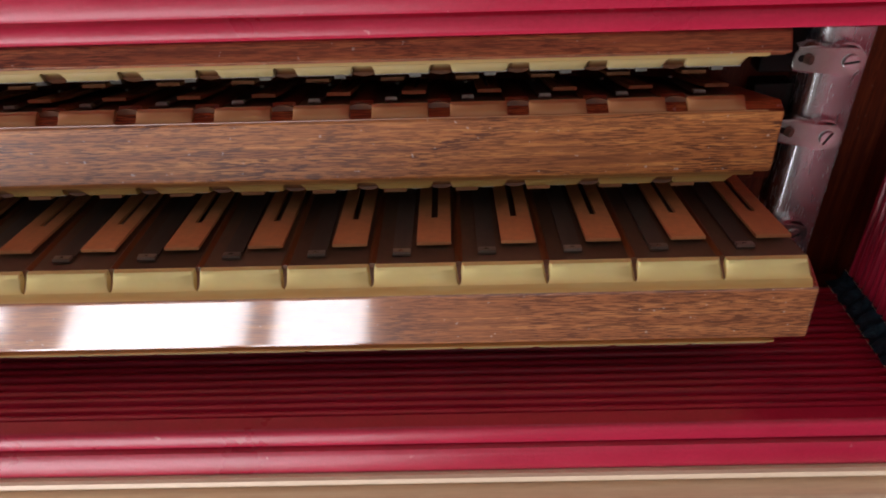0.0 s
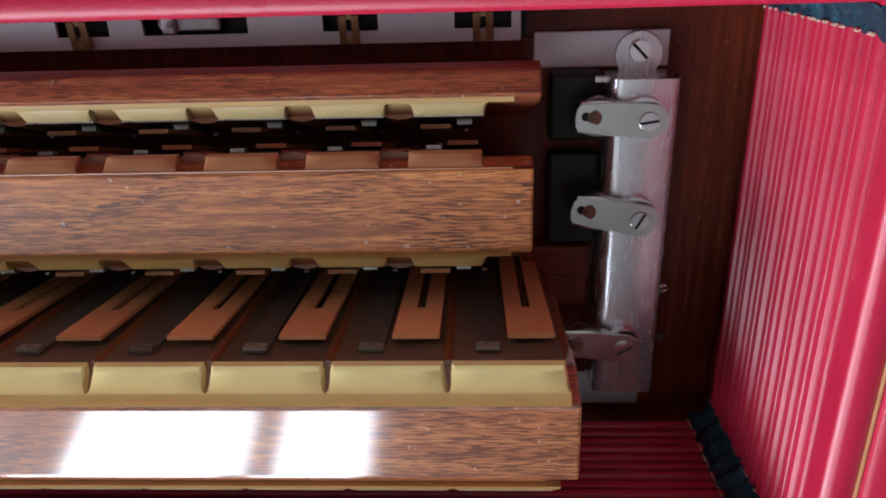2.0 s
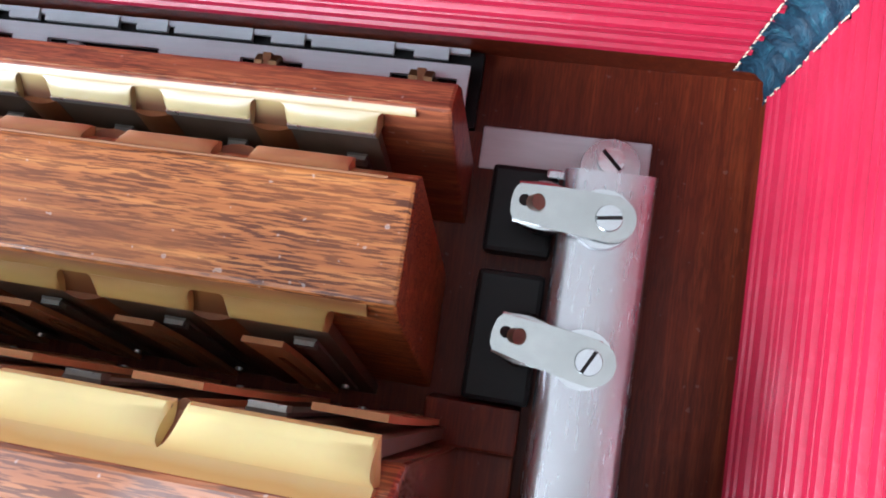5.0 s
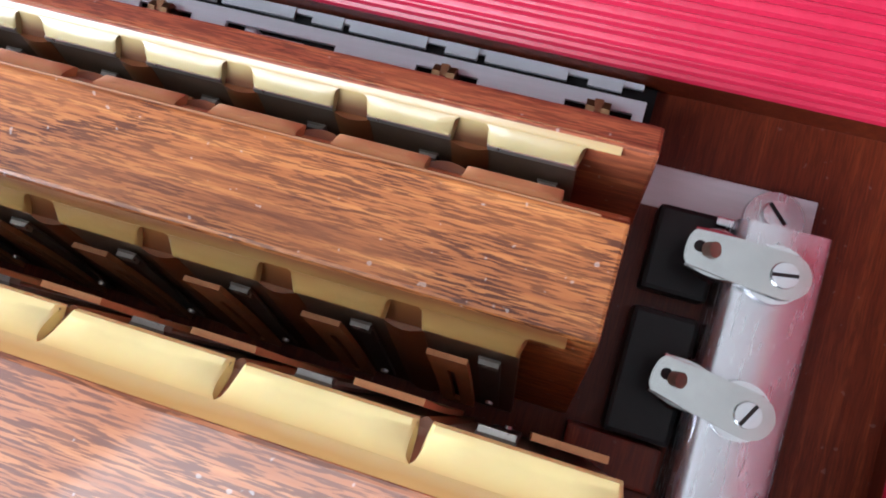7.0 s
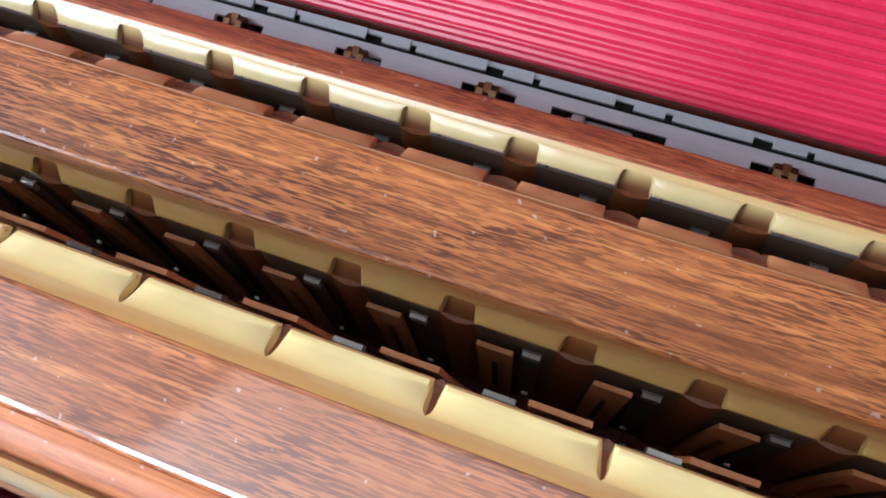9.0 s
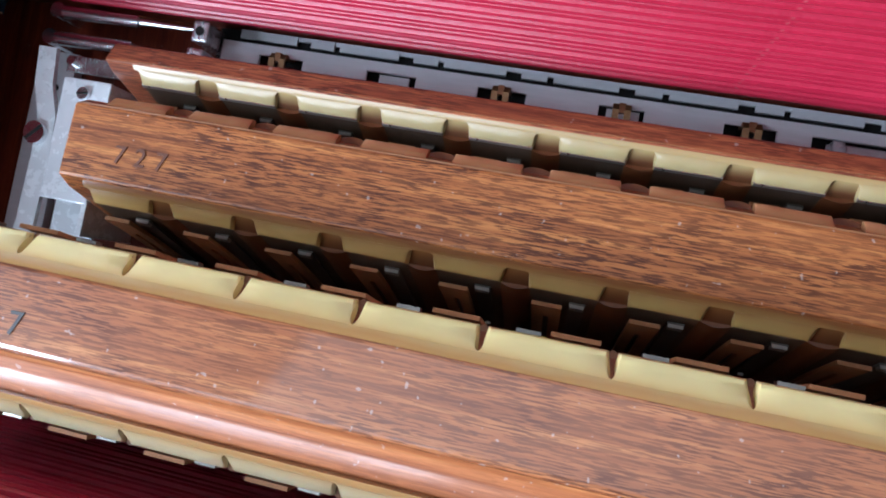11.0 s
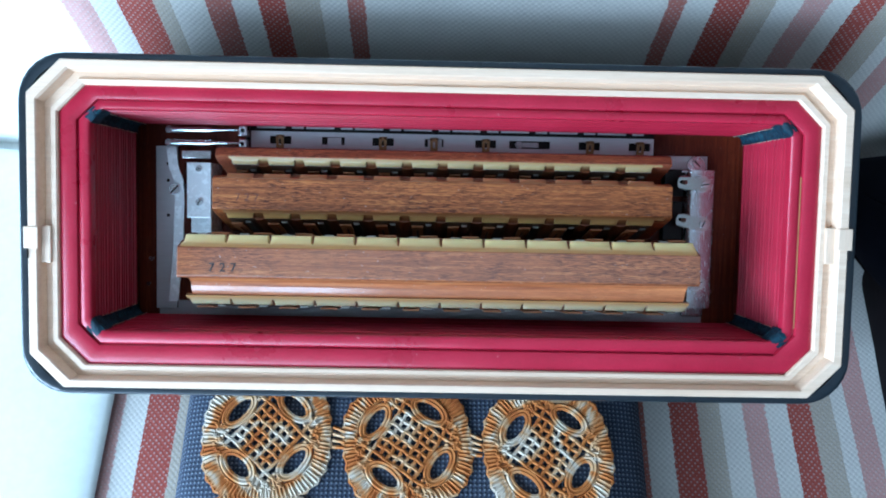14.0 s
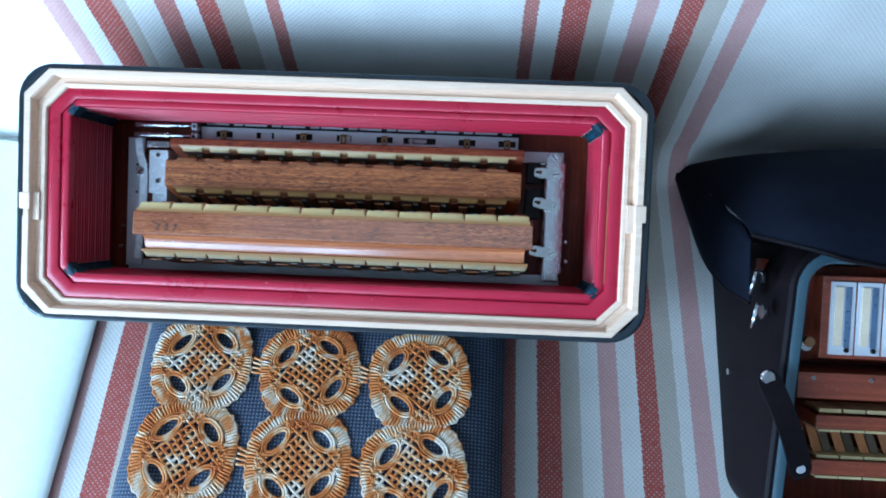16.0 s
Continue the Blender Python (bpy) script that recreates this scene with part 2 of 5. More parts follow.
def stripes_cloth():
    """The throw: coloured bands along its length, with a coarse basket weave."""
    m, nt, b = material("striped_woven_cloth")
    tc = nt.nodes.new("ShaderNodeTexCoord")
    sep = nt.nodes.new("ShaderNodeSeparateXYZ")
    nt.links.new(tc.outputs["UV"], sep.inputs[0])
    x, y = sep.outputs[0], sep.outputs[1]
    white, tan, pink, red, rose = (0.72, 0.69, 0.63), (0.49, 0.43, 0.35), (0.56, 0.33, 0.30), (0.36, 0.085, 0.065), (0.42, 0.16, 0.13)
    bands = [(-0.60, white), (-0.240, pink), (-0.222, white), (-0.205, red), (-0.185, tan), (-0.171, white), (-0.152, rose), (-0.132, white),
             (-0.118, red), (-0.1005, tan), (-0.082, white), (-0.0655, rose), (-0.0496, white), (0.1318, rose), (0.147, white), (0.166, red),
             (0.183, tan), (0.197, white), (0.2135, pink), (0.231, white), (0.249, red), (0.266, tan), (0.2815, white), (0.295, pink),
             (0.3105, white), (0.49, rose), (0.506, white), (0.525, red), (0.542, tan), (0.556, white)]
    wob = noise_tex(nt, tc.outputs["UV"], 420, 3, 0.7)
    xx = maths(nt, "ADD", x, maths(nt, "MULTIPLY_ADD", wob, 0.0044, -0.0022))
    fac = maths(nt, "MULTIPLY_ADD", xx, 1 / 1.4, 0.5)
    col = None
    for part_bands in (bands[:15], bands[15:]):
        r = ramp(nt, fac, [((bx + 0.7) / 1.4, bc) for bx, bc in part_bands], "CONSTANT")
        col = r if col is None else mix(nt, maths(nt, "GREATER_THAN", fac, (0.166 + 0.7) / 1.4), col, r)
    # weave: warp and weft threads about a millimetre and a half wide
    p = 2 * math.pi / 0.0042
    wx, wy = maths(nt, "SINE", maths(nt, "MULTIPLY", x, p)), maths(nt, "SINE", maths(nt, "MULTIPLY", y, p))
    grain = noise_tex(nt, tc.outputs["UV"], 700, 3)
    weave = maths(nt, "MULTIPLY", maths(nt, "MULTIPLY", wx, wy), maths(nt, "MULTIPLY_ADD", noise_tex(nt, tc.outputs["UV"], 220, 3), 2.4, -0.5))
    wide = noise_tex(nt, tc.outputs["UV"], 14, 3)
    fleck = ramp(nt, maths(nt, "ADD", weave, maths(nt, "MULTIPLY_ADD", grain, 0.5, -0.25)), [(0.25, (0, 0, 0)), (0.55, (1, 1, 1))])
    col = mix(nt, maths(nt, "MULTIPLY", fleck, 0.42), col, (0.74, 0.70, 0.64))
    shade = ramp(nt, maths(nt, "MULTIPLY_ADD", weave, -0.22, maths(nt, "MULTIPLY_ADD", grain, 0.5, maths(nt, "MULTIPLY", wide, 0.5))), [(0.22, (0.72, 0.72, 0.72)), (0.75, (1, 1, 1))])
    col = mix(nt, 1.0, col, shade, "MULTIPLY")
    nt.links.new(col, b.inputs["Base Color"])
    b.inputs["Roughness"].default_value = 0.9
    b.inputs["Specular IOR Level"].default_value = 0.2
    bump(nt, b, maths(nt, "ADD", weave, maths(nt, "MULTIPLY", grain, 0.8)), 0.35, 0.0005)
    return m


def denim():
    m, nt, b = material("navy_dotted_cloth")
    tc = nt.nodes.new("ShaderNodeTexCoord")
    sep = nt.nodes.new("ShaderNodeSeparateXYZ")
    nt.links.new(tc.outputs["Object"], sep.inputs[0])
    p = 2 * math.pi / 0.0056
    u, v = maths(nt, "ADD", sep.outputs[0], sep.outputs[1]), maths(nt, "SUBTRACT", sep.outputs[0], sep.outputs[1])
    weave = maths(nt, "MULTIPLY", maths(nt, "SINE", maths(nt, "MULTIPLY", u, p)), maths(nt, "SINE", maths(nt, "MULTIPLY", v, p)))
    grain, wide = noise_tex(nt, tc.outputs["Object"], 800, 3), noise_tex(nt, tc.outputs["Object"], 18, 3)
    dots = ramp(nt, maths(nt, "MULTIPLY_ADD", grain, 0.7, maths(nt, "ADD", weave, -0.35)), [(0.42, (0, 0, 0)), (0.75, (1, 1, 1))])
    col = mix(nt, maths(nt, "MULTIPLY", dots, 0.55), ramp(nt, wide, [(0.3, (0.020, 0.028, 0.050)), (0.7, (0.040, 0.052, 0.085))]), (0.30, 0.34, 0.40))
    nt.links.new(col, b.inputs["Base Color"])
    b.inputs["Roughness"].default_value = 0.9
    bump(nt, b, maths(nt, "ADD", weave, grain), 0.5, 0.0006)
    return m


def yarn():
    m, nt, b = material("variegated_orange_yarn")
    v = coords(nt, (1, 1, 1))
    info = nt.nodes.new("ShaderNodeObjectInfo")
    shift = nt.nodes.new("ShaderNodeVectorMath")
    nt.links.new(v, shift.inputs[0])
    nt.links.new(info.outputs["Location"], shift.inputs[1])
    n = noise_tex(nt, shift.outputs[0], 34, 2, 0.55, 2.2)
    col = ramp(nt, n, [(0.36, (0.80, 0.69, 0.54)), (0.44, (0.74, 0.46, 0.22)), (0.52, (0.64, 0.23, 0.045)), (0.68, (0.50, 0.14, 0.02))])
    fine = noise_tex(nt, coords(nt, (1, 1, 1)), 1800, 2)
    col = mix(nt, 1.0, col, ramp(nt, fine, [(0.25, (0.55, 0.55, 0.55)), (0.7, (1, 1, 1))]), "MULTIPLY")
    nt.links.new(col, b.inputs["Base Color"])
    b.inputs["Roughness"].default_value = 0.85
    bump(nt, b, fine, 0.6, 0.0005)
    return m


THROW, DENIM, YARN = stripes_cloth(), denim(), yarn()
SOFA = plain("pale_sofa_cover", (0.86, 0.87, 0.83), 0.7, var=0.08, scale=30, relief=0.2)
SHEET = plain("pale_green_cotton", (0.86, 0.89, 0.83), 0.85, var=0.06, scale=40, relief=0.3)
BAG = plain("black_bag_cloth", (0.005, 0.006, 0.011), 0.9, var=0.5, scale=60, relief=0.4, spec=0.08)
VINYL = plain("black_grained_vinyl", (0.007, 0.005, 0.006), 0.5, var=0.4, scale=200, relief=0.4, spec=0.08)
BLUE_RIM = plain("blue_grey_rim", (0.035, 0.062, 0.078), 0.4, var=0.25)
PLASTER = plain("grey_wall_paint", (0.20, 0.195, 0.19), 0.8, var=0.05, scale=10)
CEILING = plain("white_ceiling_paint", (0.64, 0.63, 0.61), 0.8, var=0.04, scale=10)
FLOORING = wood("floor_boards", (0.22, 0.13, 0.07), (0.34, 0.21, 0.12), (0.42, 0.28, 0.17), grain=0.08, coat=0.2, coat_rough=0.3)
CREAM_LEATHER = plain("cream_valve", (0.72, 0.60, 0.42), 0.5, var=0.12)
BLUE_STEEL = plain("blued_reed_steel", (0.22, 0.30, 0.45), 0.3, metal=0.7, var=0.2)
GLASS, gt, gb = material("window_glass")
gb.inputs["Transmission Weight"].default_value, gb.inputs["Roughness"].default_value, gb.inputs["IOR"].default_value = 1.0, 0.0, 1.45

# ---- mesh helpers ----


def finish(name, bm, mat, smooth=False):
    me = bpy.data.meshes.new(name)
    bmesh.ops.recalc_face_normals(bm, faces=bm.faces)
    bm.to_mesh(me)
    bm.free()
    for mm in (mat if isinstance(mat, (list, tuple)) else [mat]):
        me.materials.append(mm)
    if smooth:
        for p in me.polygons:
            p.use_smooth = True
        me.set_sharp_from_angle(angle=radians(38))
    return me


def part(name, bm, mat, parent, label="", smooth=False, at=None):
    ob = new(name, bm if isinstance(bm, bpy.types.Mesh) else finish(name, bm, mat, smooth))
    ob.parent = parent
    if at is not None:
        ob.matrix_basis = at if isinstance(at, Matrix) else Matrix.Translation(at)
    return tagged(ob, label) if label else ob


def thing(name, label, category, group="", kind="", at=None):
    ob = tagged(new(name), label, category, group, kind)
    ob.empty_display_size = 0.05
    if at is not None:
        ob.matrix_basis = at
    return ob


def solid(name, bm, mat, label, category, kind="", smooth=False, group=""):
    return tagged(new(name, finish(name, bm, mat, smooth)), label, category, group, kind)


def add_box(bm, x0, x1, y0, y1, z0, z1, bevel=0.0, seg=2):
    g = bmesh.ops.create_cube(bm, size=1)
    vs = g["verts"]
    bmesh.ops.transform(bm, matrix=Matrix.Translation(((x0 + x1) / 2, (y0 + y1) / 2, (z0 + z1) / 2)) @ Matrix.Diagonal((x1 - x0, y1 - y0, z1 - z0, 1)), verts=vs)
    if bevel:
        es = list({e for v in vs for e in v.link_edges})
        bmesh.ops.bevel(bm, geom=es, offset=bevel, segments=seg, profile=0.6, affect="EDGES")
    return bm


def box(x0, x1, y0, y1, z0, z1, bevel=0.0, seg=2):
    return add_box(bmesh.new(), x0, x1, y0, y1, z0, z1, bevel, seg)


def add_prism(bm, prof, x0, x1, axis=0):
    """A closed outline in the two other axes, drawn out along an axis."""
    def p(a, b, t):
        return (t, a, b) if axis == 0 else (a, t, b) if axis == 1 else (a, b, t)
    lo, hi = [bm.verts.new(p(a, b, x0)) for a, b in prof], [bm.verts.new(p(a, b, x1)) for a, b in prof]
    n = len(prof)
    for i in range(n):
        bm.faces.new((lo[i], lo[(i + 1) % n], hi[(i + 1) % n], hi[i]))
    bm.faces.new(lo[::-1])
    bm.faces.new(hi)
    return bm


def prism(prof, x0, x1, axis=0, bevel=0.0):
    bm = add_prism(bmesh.new(), prof, x0, x1, axis)
    if bevel:
        bmesh.ops.bevel(bm, geom=bm.edges[:], offset=bevel, segments=2, profile=0.6, affect="EDGES")
    return bm


def add_cyl(bm, p0, p1, r0, r1=None, seg=14):
    r1 = r0 if r1 is None else r1
    a, b = Vector(p0), Vector(p1)
    m = Matrix.Translation((a + b) / 2) @ (b - a).to_track_quat("Z", "Y").to_matrix().to_4x4()
    bmesh.ops.create_cone(bm, cap_ends=True, segments=seg, radius1=r0, radius2=r1, depth=(b - a).length, matrix=m)
    return bm


def cyl(p0, p1, r0, r1=None, seg=14):
    return add_cyl(bmesh.new(), p0, p1, r0, r1, seg)


def slotted_screw(r=0.003, h=0.0016, turn=40):
    """A cheese-head screw with its slot, standing on z = 0."""
    bm = cyl((0, 0, 0), (0, 0, h), r, r * 0.93, 20)
    s, c = math.sin(radians(turn)), math.cos(radians(turn))
    return bm, (s, c)


def add_screw(parent, x, y, z, r=0.003, h=0.0016, turn=40, mat=None, name="screw"):
    bm, (s, c) = slotted_screw(r, h, turn)
    ob = part(name, bm, mat or CHROME, parent, smooth=True, at=(x, y, z))
    sl = box(-r * 0.9, r * 0.9, -r * 0.13, r * 0.13, h - 0.0003, h + 0.00015)
    bmesh.ops.rotate(sl, verts=sl.verts, matrix=Matrix.Rotation(radians(turn), 3, "Z"))
    # the slot's shade is a black strip in the head, part of the same mesh
    me = finish("slot", sl, SLOT)
    keep = bmesh.new()
    keep.from_mesh(ob.data)
    n = len(keep.faces)
    keep.from_mesh(me)
    keep.faces.ensure_lookup_table()
    for f in keep.faces[n:]:
        f.material_index = 1
    keep.to_mesh(ob.data)
    keep.free()
    ob.data.materials.append(SLOT)
    return ob


def ring_loops(loops, close_first=False, close_last=False):
    """Closed loops of equally many points, bridged one to the next."""
    bm = bmesh.new()
    rows = [[bm.verts.new(p) for p in lp] for lp in loops]
    n = len(rows[0])
    for a, b in zip(rows, rows[1:]):
        for i in range(n):
            bm.faces.new((a[i], a[(i + 1) % n], b[(i + 1) % n], b[i]))
    if close_first:
        bm.faces.new(rows[0][::-1])
    if close_last:
        bm.faces.new(rows[-1])
    return bm


def octagon(x, y0, y1, c, z):
    return [(-x + c, y0, z), (x - c, y0, z), (x, y0 + c, z), (x, y1 - c, z), (x - c, y1, z), (-x + c, y1, z), (-x, y1 - c, z), (-x, y0 + c, z)]


def round_rect(x, y0, y1, r, z, seg=7):
    out = []
    for cx, cy, a0 in ((x - r, y0 + r, -90), (x - r, y1 - r, 0), (-x + r, y1 - r, 90), (-x + r, y0 + r, 180)):
        for i in range(seg + 1):
            a = radians(a0 + 90 * i / seg)
            out.append((cx + r * math.cos(a), cy + r * math.sin(a), z))
    return out


# ---- the room ----
# unseen shell, added to hold the windows and limit the bounced light
SEAT, BACK = 0.45, 0.153
RX0, RX1, RY0, RY1, RZ = -0.95, 2.6, -3.06, 0.75, 2.85
BAY_X, BAY_Y = -2.25, -1.25  # an unseen bay, added so that light from the far window clears the side wall
solid("floor", box(BAY_X - 0.2, RX1 + 0.2, RY0 - 0.2, RY1 + 0.2, -0.12, 0), FLOORING, "brown wooden floor boards", "floor", "structure")
solid("ceiling", box(BAY_X - 0.2, RX1 + 0.2, RY0 - 0.2, RY1 + 0.2, RZ, RZ + 0.12), CEILING, "plain pale painted ceiling", "ceiling", "structure")
solid("wall_north", box(RX0, RX1, RY1, RY1 + 0.15, 0.001, RZ - 0.001), PLASTER, "plain grey painted wall behind the sofa", "wall", "structure")
bm = bmesh.new()
add_box(bm, RX0 - 0.15, RX0, BAY_Y, SIDE_Y[0], 0.001, RZ - 0.001)
add_box(bm, RX0 - 0.15, RX0, SIDE_Y[1], RY1, 0.001, RZ - 0.001)
add_box(bm, RX0 - 0.15, RX0, *SIDE_Y, 0.001, SIDE_Z[0])
add_box(bm, RX0 - 0.15, RX0, *SIDE_Y, SIDE_Z[1], RZ - 0.001)
solid("wall_west", bm, PLASTER, "plain grey painted side wall", "wall", "structure")
solid("wall_west_return", box(BAY_X, RX0 - 0.151, BAY_Y, BAY_Y + 0.15, 0.001, RZ - 0.001), PLASTER, "unseen grey wall return of the added bay", "wall", "structure")
solid("wall_west_far", box(BAY_X - 0.15, BAY_X, RY0, BAY_Y, 0.001, RZ - 0.001), PLASTER, "plain grey painted side wall", "wall", "structure")
solid("wall_east", box(RX1, RX1 + 0.15, RY0, RY1, 0.001, RZ - 0.001), PLASTER, "plain grey painted side wall", "wall", "structure")
bm = bmesh.new()
w0, w1 = WIN[0][0], WIN[1][1]
add_box(bm, BAY_X, w0, RY0 - 0.15, RY0, 0.001, RZ - 0.001)
add_box(bm, w1, RX1, RY0 - 0.15, RY0, 0.001, RZ - 0.001)
add_box(bm, w0, w1, RY0 - 0.15, RY0, 0.001, WIN_Z[0])
add_box(bm, w0, w1, RY0 - 0.15, RY0, WIN_Z[1], RZ - 0.001)
solid("wall_south", bm, PLASTER, "grey painted wall with a wide window", "wall", "structure")
win = thing("window_1", "white two-pane window that lights the room", "window", kind="structure")
WHITE = plain("white_gloss_paint", (0.8, 0.8, 0.78), 0.35, var=0.03)
bm = bmesh.new()
add_box(bm, WIN[0][1], WIN[1][0], RY0 - 0.12, RY0 - 0.03, WIN_Z[0] + 0.04, WIN_Z[1] - 0.04)
add_box(bm, w0, w1, RY0 - 0.12, RY0 - 0.03, WIN_Z[0] + 0.001, WIN_Z[0] + 0.04)
add_box(bm, w0, w1, RY0 - 0.12, RY0 - 0.03, WIN_Z[1] - 0.04, WIN_Z[1] - 0.001)
part("window_frame", bm, WHITE, win)
for a, b in WIN:
    g = part("pane", box(a, b, RY0 - 0.085, RY0 - 0.08, WIN_Z[0] + 0.04, WIN_Z[1] - 0.04), GLASS, win)
    g.visible_shadow = False

# frame and pane of the unseen window added for light from the left
win2 = thing("added_window_2", "unseen side window, added to light the left of the sofa", "window", kind="structure")
bm = bmesh.new()
add_box(bm, RX0 - 0.12, RX0 - 0.03, *SIDE_Y, SIDE_Z[0] + 0.001, SIDE_Z[0] + 0.04)
add_box(bm, RX0 - 0.12, RX0 - 0.03, *SIDE_Y, SIDE_Z[1] - 0.04, SIDE_Z[1] - 0.001)
part("window_frame", bm, WHITE, win2)
g = part("pane", box(RX0 - 0.085, RX0 - 0.08, *SIDE_Y, SIDE_Z[0] + 0.04, SIDE_Z[1] - 0.04), GLASS, win2)
g.visible_shadow = False

# ---- the sofa and what covers it ----
sofa = thing("sofa", "pale upholstered sofa under a striped throw", "sofa")
part("seat", box(-0.90, 1.1, -0.46, BACK + 0.03, 0.20, SEAT - 0.004, 0.025, 4), SOFA, sofa, smooth=True)
part("backrest", box(-0.90, 1.1, BACK + 0.004, BACK + 0.24, 0.20, 0.92, 0.03, 4), SOFA, sofa, smooth=True)
part("base", box(-0.88, 1.08, -0.43, BACK + 0.2, 0.04, 0.205), SOFA, sofa)
for lx in (-0.82, 1.0):
    for ly in (-0.38, 0.3):
        part("leg", box(lx - 0.03, lx + 0.03, ly - 0.03, ly + 0.03, 0, 0.045), MAHOGANY_DARK, sofa)


def build_sheet():
    """A pale folded sheet that lies flat on the seat beside the throw."""
    bm = bmesh.new()
    bmesh.ops.create_uvsphere(bm, u_segments=64, v_segments=24, radius=1)
    for v in bm.verts:
        x, y, z = v.co
        def sq(a, p):
            return math.copysign(abs(a) ** p, a)
        px, py, pz = sq(x, 0.35), sq(y, 0.35), sq(z, 0.9)
        lump = 0.003 * noise.noise((px * 2.5, py * 3, 1.0)) + 0.0015 * noise.noise((px * 7, py * 5, 4.0))
        v.co = (-0.550 + 0.325 * px, -0.135 + 0.280 * py, SEAT + 0.010 + 0.010 * pz + lump * (pz + 1) / 2)
    return solid("folded_sheet", bm, SHEET, "pale greenish white folded sheet lying on the sofa seat", "sheet", smooth=True)


build_sheet()


def build_throw():
    """A cloth laid down the backrest and over the seat, with soft folds; u and v run in metres."""
    bm = bmesh.new()
    uv = bm.loops.layers.uv.new("UVMap")
    r = 0.035
    path = []
    for i in range(28):
        path.append((BACK - 0.003, 0.93 - (0.93 - SEAT - r) * i / 28))
    for i in range(9):
        a = radians(90 * i / 8)
        path.append((BACK - 0.003 - r + r * math.cos(a), SEAT + r - r * math.sin(a)))
    for i in range(1, 30):
        path.append((BACK - 0.003 - r - (0.52 * i / 29), SEAT))
    for i in range(1, 8):
        path.append((BACK - 0.003 - r - 0.53, SEAT - 0.2 * i / 7))
    s, vs, rows = 0.0, [], []
    nx = 90
    for k, (y, z) in enumerate(path):
        if k:
            s += math.hypot(y - path[k - 1][0], z - path[k - 1][1])
        row = []
        for i in range(nx + 1):
            u = -0.236 + (0.86 + 0.236) * i / nx
            lift = 0.0022 * (1 + noise.noise((u * 9, s * 7, 3.1))) + 0.0012 * (1 + noise.noise((u * 30, s * 24, 1.7)))
            edge = 0.004 * noise.noise((s * 8, 0.4, 9.0)) if i == 0 else 0
            on_back = z > SEAT + r
            row.append((bm.verts.new((u + edge, y - (lift if on_back else lift * 0.3), z + (lift if not on_back else 0))), u, s))
        rows.append(row)
    for a, b in zip(rows, rows[1:]):
        for i in range(nx):
            quad = (a[i], a[i + 1], b[i + 1], b[i])
            f = bm.faces.new([q[0] for q in quad])
            for lp, q in zip(f.loops, quad):
                lp[uv].uv = (q[1], q[2])
    me = finish("sofa_throw", bm, THROW, True)
    ob = tagged(new("sofa_throw", me), "cream woven throw with red, pink and tan stripes", "throw")
    mod = ob.modifiers.new("thickness", "SOLIDIFY")
    mod.thickness, mod.offset = 0.0018, -1
    return ob


build_throw()


def build_cushion():
    """A flat square cushion of dark cloth, plump in the middle, pressed flat at its rim."""
    bm = bmesh.new()
    n = 40
    x0, x1, y0, y1, h = -0.166, 0.137, -0.372, -0.036, 0.058
    for side in (1, -1):
        grid = []
        for j in range(n + 1):
            row = []
            for i in range(n + 1):
                u, v = i / n * 2 - 1, j / n * 2 - 1
                e = max(0.0, 1 - abs(u) ** 7) ** 0.5 * max(0.0, 1 - abs(v) ** 9) ** 0.5
                px = x0 + (x1 - x0) * i / n + 0.006 * (1 - v * v) * -u * 0.3
                py = y0 + (y1 - y0) * j / n
                z = SEAT + 0.004 + (h * (0.5 + 0.5 * e) if side > 0 else h * (0.5 - 0.5 * e))
                z += 0.0012 * noise.noise((px * 30, py * 30, side))
                row.append(bm.verts.new((px, py, z)))
            grid.append(row)
        for a, b in zip(grid, grid[1:]):
            for i in range(n):
                bm.faces.new((a[i], a[i + 1], b[i + 1], b[i]))
    bmesh.ops.remove_doubles(bm, verts=bm.verts, dist=1e-4)
    return solid("cushion", bm, DENIM, "navy dotted cloth cushion lying on the sofa seat", "cushion", smooth=True)


build_cushion()
CUSHION_TOP = SEAT + 0.0625


def add_tube(bm, pts, r, seg=5, closed=False):
    n = len(pts)
    rings = []
    for i, p in enumerate(pts):
        p = Vector(p)
        a = Vector(pts[(i + 1) % n] if closed or i < n - 1 else pts[i])
        b = Vector(pts[(i - 1) % n] if closed or i > 0 else pts[i])
        d = (a - b).normalized()
        side = Vector((-d.y, d.x, 0)).normalized() if abs(d.z) < 0.99 else Vector((1, 0, 0))
        up = d.cross(side)
        rings.append([bm.verts.new(p + r * (math.cos(2 * math.pi * k / seg) * side + math.sin(2 * math.pi * k / seg) * up)) for k in range(seg)])
    pairs = list(zip(rings, rings[1:])) + ([(rings[-1], rings[0])] if closed else [])
    for a, b in pairs:
        for k in range(seg):
            bm.faces.new((a[k], a[(k + 1) % seg], b[(k + 1) % seg], b[k]))


